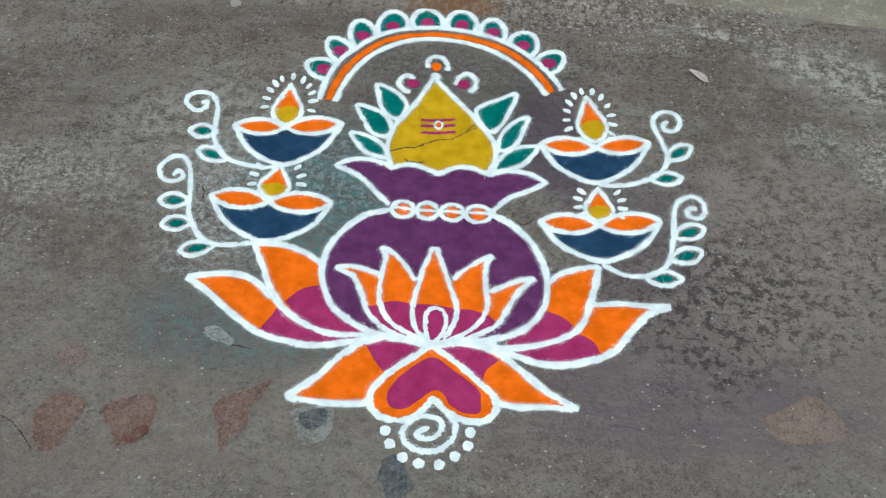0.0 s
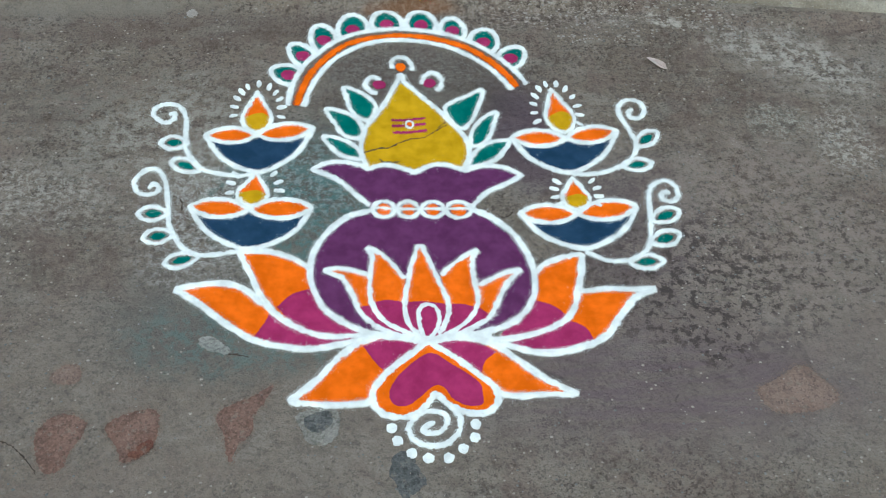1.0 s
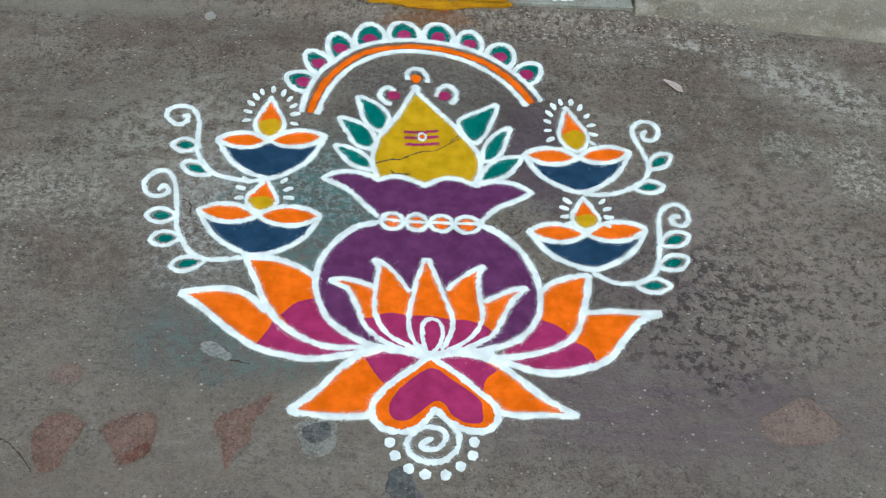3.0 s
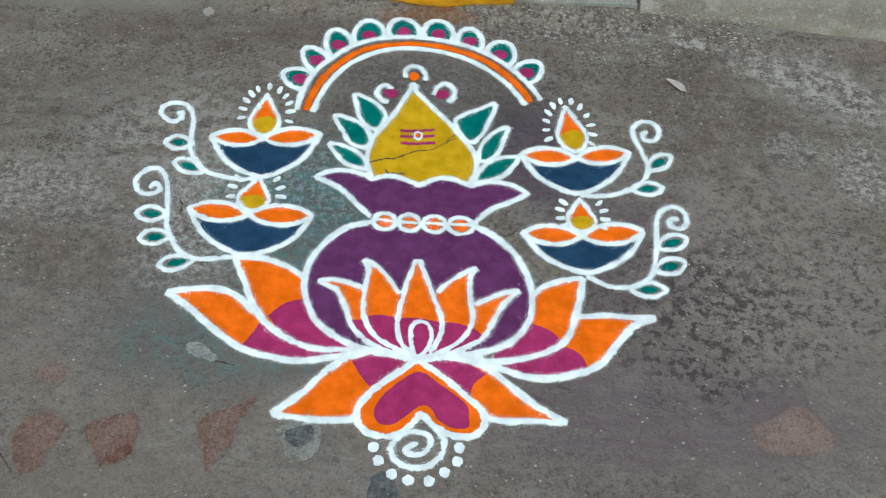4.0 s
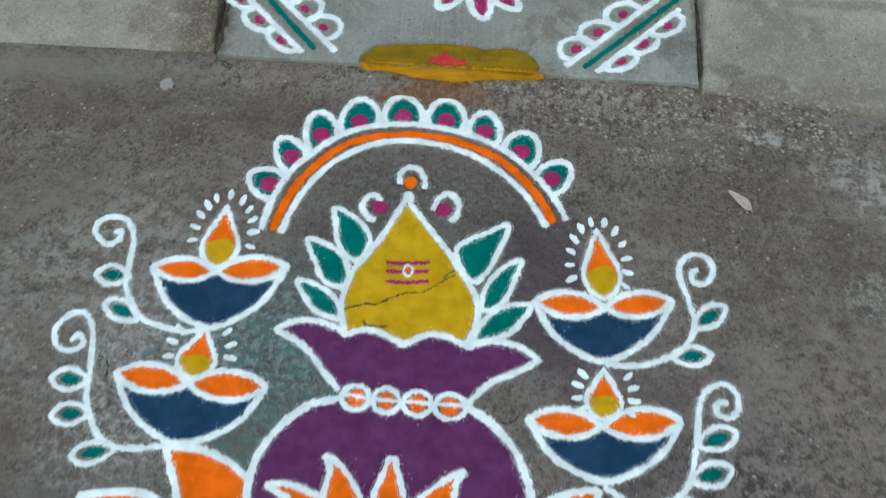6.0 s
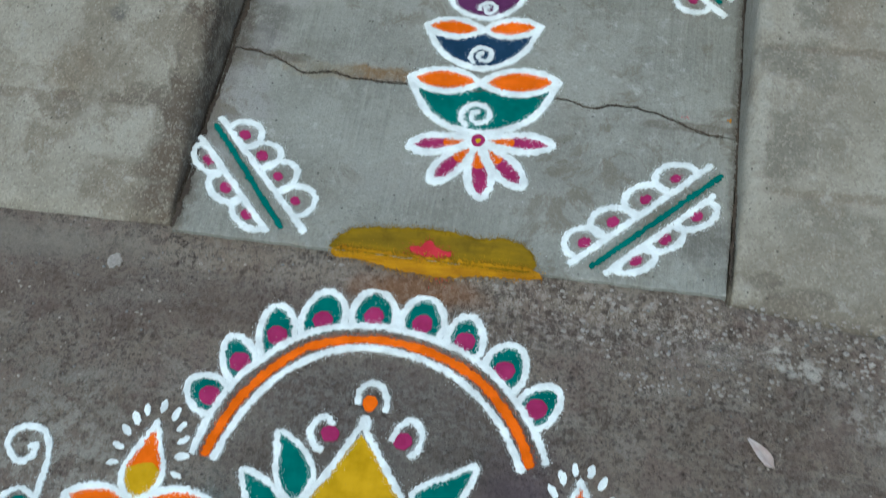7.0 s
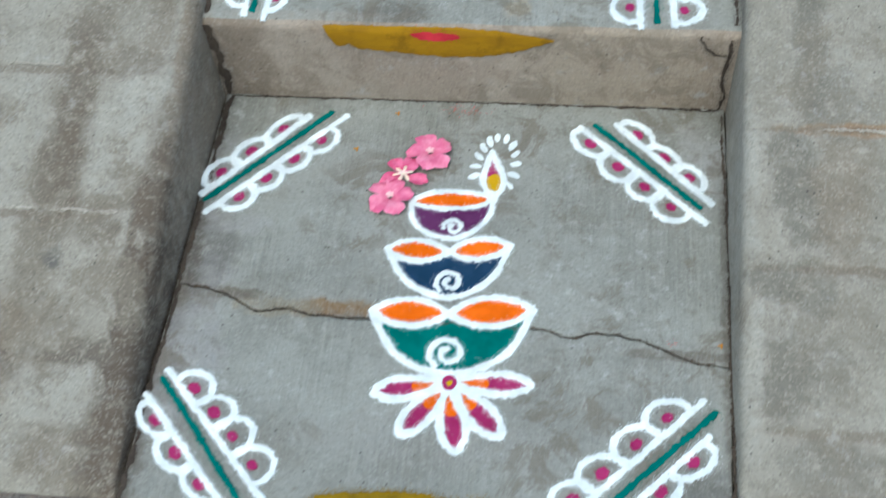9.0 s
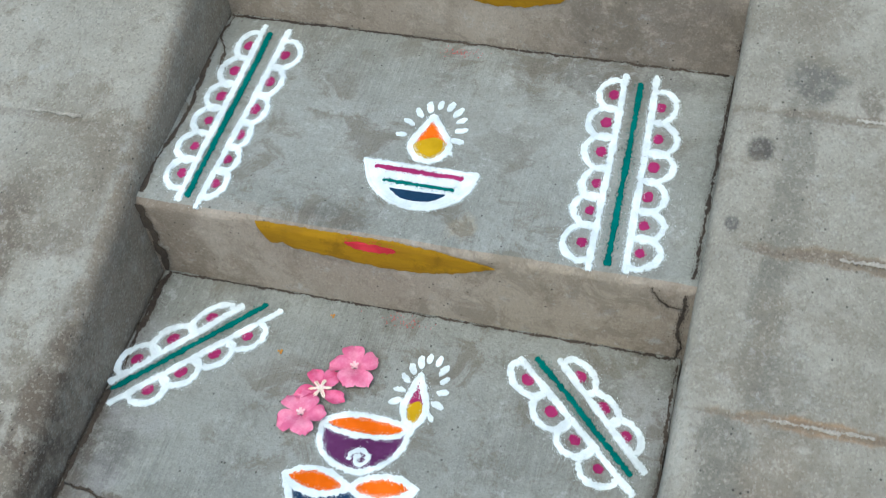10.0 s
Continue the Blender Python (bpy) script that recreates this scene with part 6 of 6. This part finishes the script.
fill(tower, "bowl", PURPLE, [(-0.008, 1.423), (-0.008, 1.423), (-0.002, 1.39), (0.018, 1.366), (0.06, 1.355), (0.096, 1.374), (0.114, 1.403), (0.118, 1.435), (0.118, 1.435), (0.057, 1.417)], 1, on=SLAB_TOP)
fill(tower, "oil", ORANGE, [(-0.008, 1.424), (-0.008, 1.424), (0.02, 1.437), (0.055, 1.441), (0.095, 1.439), (0.118, 1.435), (0.118, 1.435), (0.092, 1.419), (0.053, 1.414), (0.022, 1.417)], 2, on=SLAB_TOP)
stroke(tower, [(-0.008, 1.423), (-0.008, 1.423), (-0.002, 1.39), (0.018, 1.366), (0.06, 1.355), (0.096, 1.374), (0.114, 1.403), (0.118, 1.435), (0.118, 1.435), (0.095, 1.441), (0.055, 1.444), (0.02, 1.439)], 0.0095, True, on=SLAB_TOP)
stroke(tower, [(-0.005, 1.418), (0.023, 1.412), (0.055, 1.411), (0.092, 1.417), (0.115, 1.429)], 0.0085, on=SLAB_TOP)
curl(tower, (0.061, 1.375), 0.0165, on, 1.45, 60, 0.0070, 1.0)
flame(tower, (0.117, 1.439), (0.108, 1.528), 0.032, MAGENTA, on, 0.0105)
rays(tower, (0.115, 1.493), 0.031, 0.064, (-28, -8, 12, 31, 51, 76, 103, 124, 143, 161, 180, 198), 0.0100, on, -0.10)
flower_petal(tower, (0.08, 1.109), (-0.021, 1.088), .030, on)
flower_petal(tower, (0.08, 1.109), (0.023, 1.027), .032, on)
flower_petal(tower, (0.08, 1.109), (0.099, 1.004), .033, on)
flower_petal(tower, (0.08, 1.109), (0.157, 1.032), .032, on)
flower_petal(tower, (0.08, 1.109), (0.192, 1.112), .030, on)
dot(tower, (0.081, 1.108), 0.0105, 0.012, MAGENTA, on, layer=5)
dot(tower, (0.081, 1.107), 0.004, 0.004, YELLOW, on, layer=6)
border("rangoli_border", (-0.331, 1.407, 0.027), SLAB_TOP, ((-0.331, 1.407), (-0.155, 1.601)),
       [((-0.339, 1.416), (-0.19, 1.592), [(-0.316, 1.468), (-0.277, 1.51), (-0.229, 1.559)]), ((-0.326, 1.382), (-0.129, 1.595), [(-0.273, 1.415), (-0.238, 1.454), (-0.2, 1.496), (-0.162, 1.535)])],
       "teal striped corner border with white scallops and magenta spots", "slab borders")
border("rangoli_border", (0.264, 1.591, 0.027), SLAB_TOP, ((0.264, 1.591), (0.429, 1.429)),
       [((0.296, 1.595), (0.447, 1.436), [(0.332, 1.573), (0.374, 1.524), (0.411, 1.49)]), ((0.24, 1.586), (0.437, 1.4), [(0.257, 1.55), (0.299, 1.499), (0.339, 1.463), (0.377, 1.426)])],
       "teal striped corner border with white scallops and magenta spots", "slab borders")
border("rangoli_border", (-0.323, 1.093, 0.027), SLAB_TOP, ((-0.323, 1.093), (-0.177, 0.916)),
       [((-0.318, 1.107), (-0.142, 0.913), [(-0.266, 1.085), (-0.228, 1.05), (-0.196, 1.019), (-0.16, 0.976)]), ((-0.34, 1.067), (-0.197, 0.907), [(-0.315, 1.023), (-0.279, 0.973), (-0.233, 0.933)])],
       "teal striped corner border with white scallops and magenta spots", "slab borders", 0.0165, (0.004, -0.006))
border("rangoli_border", (0.266, 0.906, 0.027), SLAB_TOP, ((0.266, 0.906), (0.443, 1.088)),
       [((0.236, 0.907), (0.427, 1.105), [(0.25, 0.958), (0.283, 0.996), (0.33, 1.043), (0.369, 1.085)]), ((0.287, 0.897), (0.433, 1.052), [(0.33, 0.921), (0.366, 0.96), (0.411, 1.005)])],
       "teal striped corner border with white scallops and magenta spots", "slab borders", 0.0140, (-0.008, 0.010))


# ---- the drawings on the second step ----
on = TREAD_TOP
bowl_lamp = thing("rangoli_bowl_lamp", (0.07, 1.698, 0.19), "white striped oil lamp with a flame drawn in powder", "rangoli", "step rangoli")
fill(bowl_lamp, "bowl", WHITE, [(-0.033, 1.778), (-0.033, 1.778), (0.053, 1.777), (0.139, 1.778), (0.139, 1.778), (0.136, 1.75), (0.118, 1.722), (0.086, 1.701), (0.049, 1.698), (0.016, 1.71), (-0.013, 1.735)], 2, on=TREAD_TOP)
stroke(bowl_lamp, [(-0.033, 1.778), (-0.033, 1.778), (0.053, 1.777), (0.139, 1.778), (0.139, 1.778), (0.136, 1.75), (0.118, 1.722), (0.086, 1.701), (0.049, 1.698), (0.016, 1.71), (-0.013, 1.735)], 0.006, True, on=TREAD_TOP)
stroke(bowl_lamp, [(-0.015, 1.767), (0.056, 1.766), (0.121, 1.766)], 0.0085, mat=MAGENTA, on=TREAD_TOP, name="band")
stroke(bowl_lamp, [(0.004, 1.743), (0.058, 1.742), (0.113, 1.742)], 0.006, mat=TEAL, on=TREAD_TOP, name="band")
fill(bowl_lamp, "bowl_base", NAVY, [(0.018, 1.728), (0.018, 1.728), (0.058, 1.728), (0.102, 1.73), (0.102, 1.73), (0.086, 1.716), (0.058, 1.711), (0.036, 1.715)], 6, on=TREAD_TOP)
flame(bowl_lamp, (0.06, 1.789), (0.044, 1.883), 0.058, ORANGE, on, 0.0105, 0.46)
rays(bowl_lamp, (0.05, 1.843), 0.043, 0.066, (-20, 2, 22, 42, 62, 84, 106, 126, 146, 168, 192), 0.0105, on, -0.18)
border("rangoli_border", (-0.27, 2.02, 0.19), TREAD_TOP, ((-0.27, 2.02), (-0.271, 1.653)),
       [((-0.284, 2.036), (-0.283, 1.643), [(-0.296, 1.984), (-0.302, 1.922), (-0.303, 1.863), (-0.304, 1.81), (-0.307, 1.753), (-0.302, 1.698)]), ((-0.241, 2.032), (-0.25, 1.634), [(-0.221, 1.973), (-0.23, 1.909), (-0.232, 1.845), (-0.239, 1.788), (-0.239, 1.736), (-0.24, 1.689)])],
       "teal striped border with white scallops and magenta spots", "tread borders")
border("rangoli_border", (0.34, 2.012, 0.19), TREAD_TOP, ((0.34, 2.012), (0.351, 1.649)),
       [((0.315, 2.027), (0.327, 1.636), [(0.304, 1.979), (0.298, 1.918), (0.303, 1.86), (0.312, 1.793), (0.309, 1.746), (0.306, 1.684)]), ((0.362, 2.032), (0.377, 1.641), [(0.378, 1.966), (0.389, 1.896), (0.391, 1.843), (0.388, 1.783), (0.394, 1.729), (0.396, 1.682)])],
       "teal striped border with white scallops and magenta spots", "tread borders", 0.0225)
crumbs()
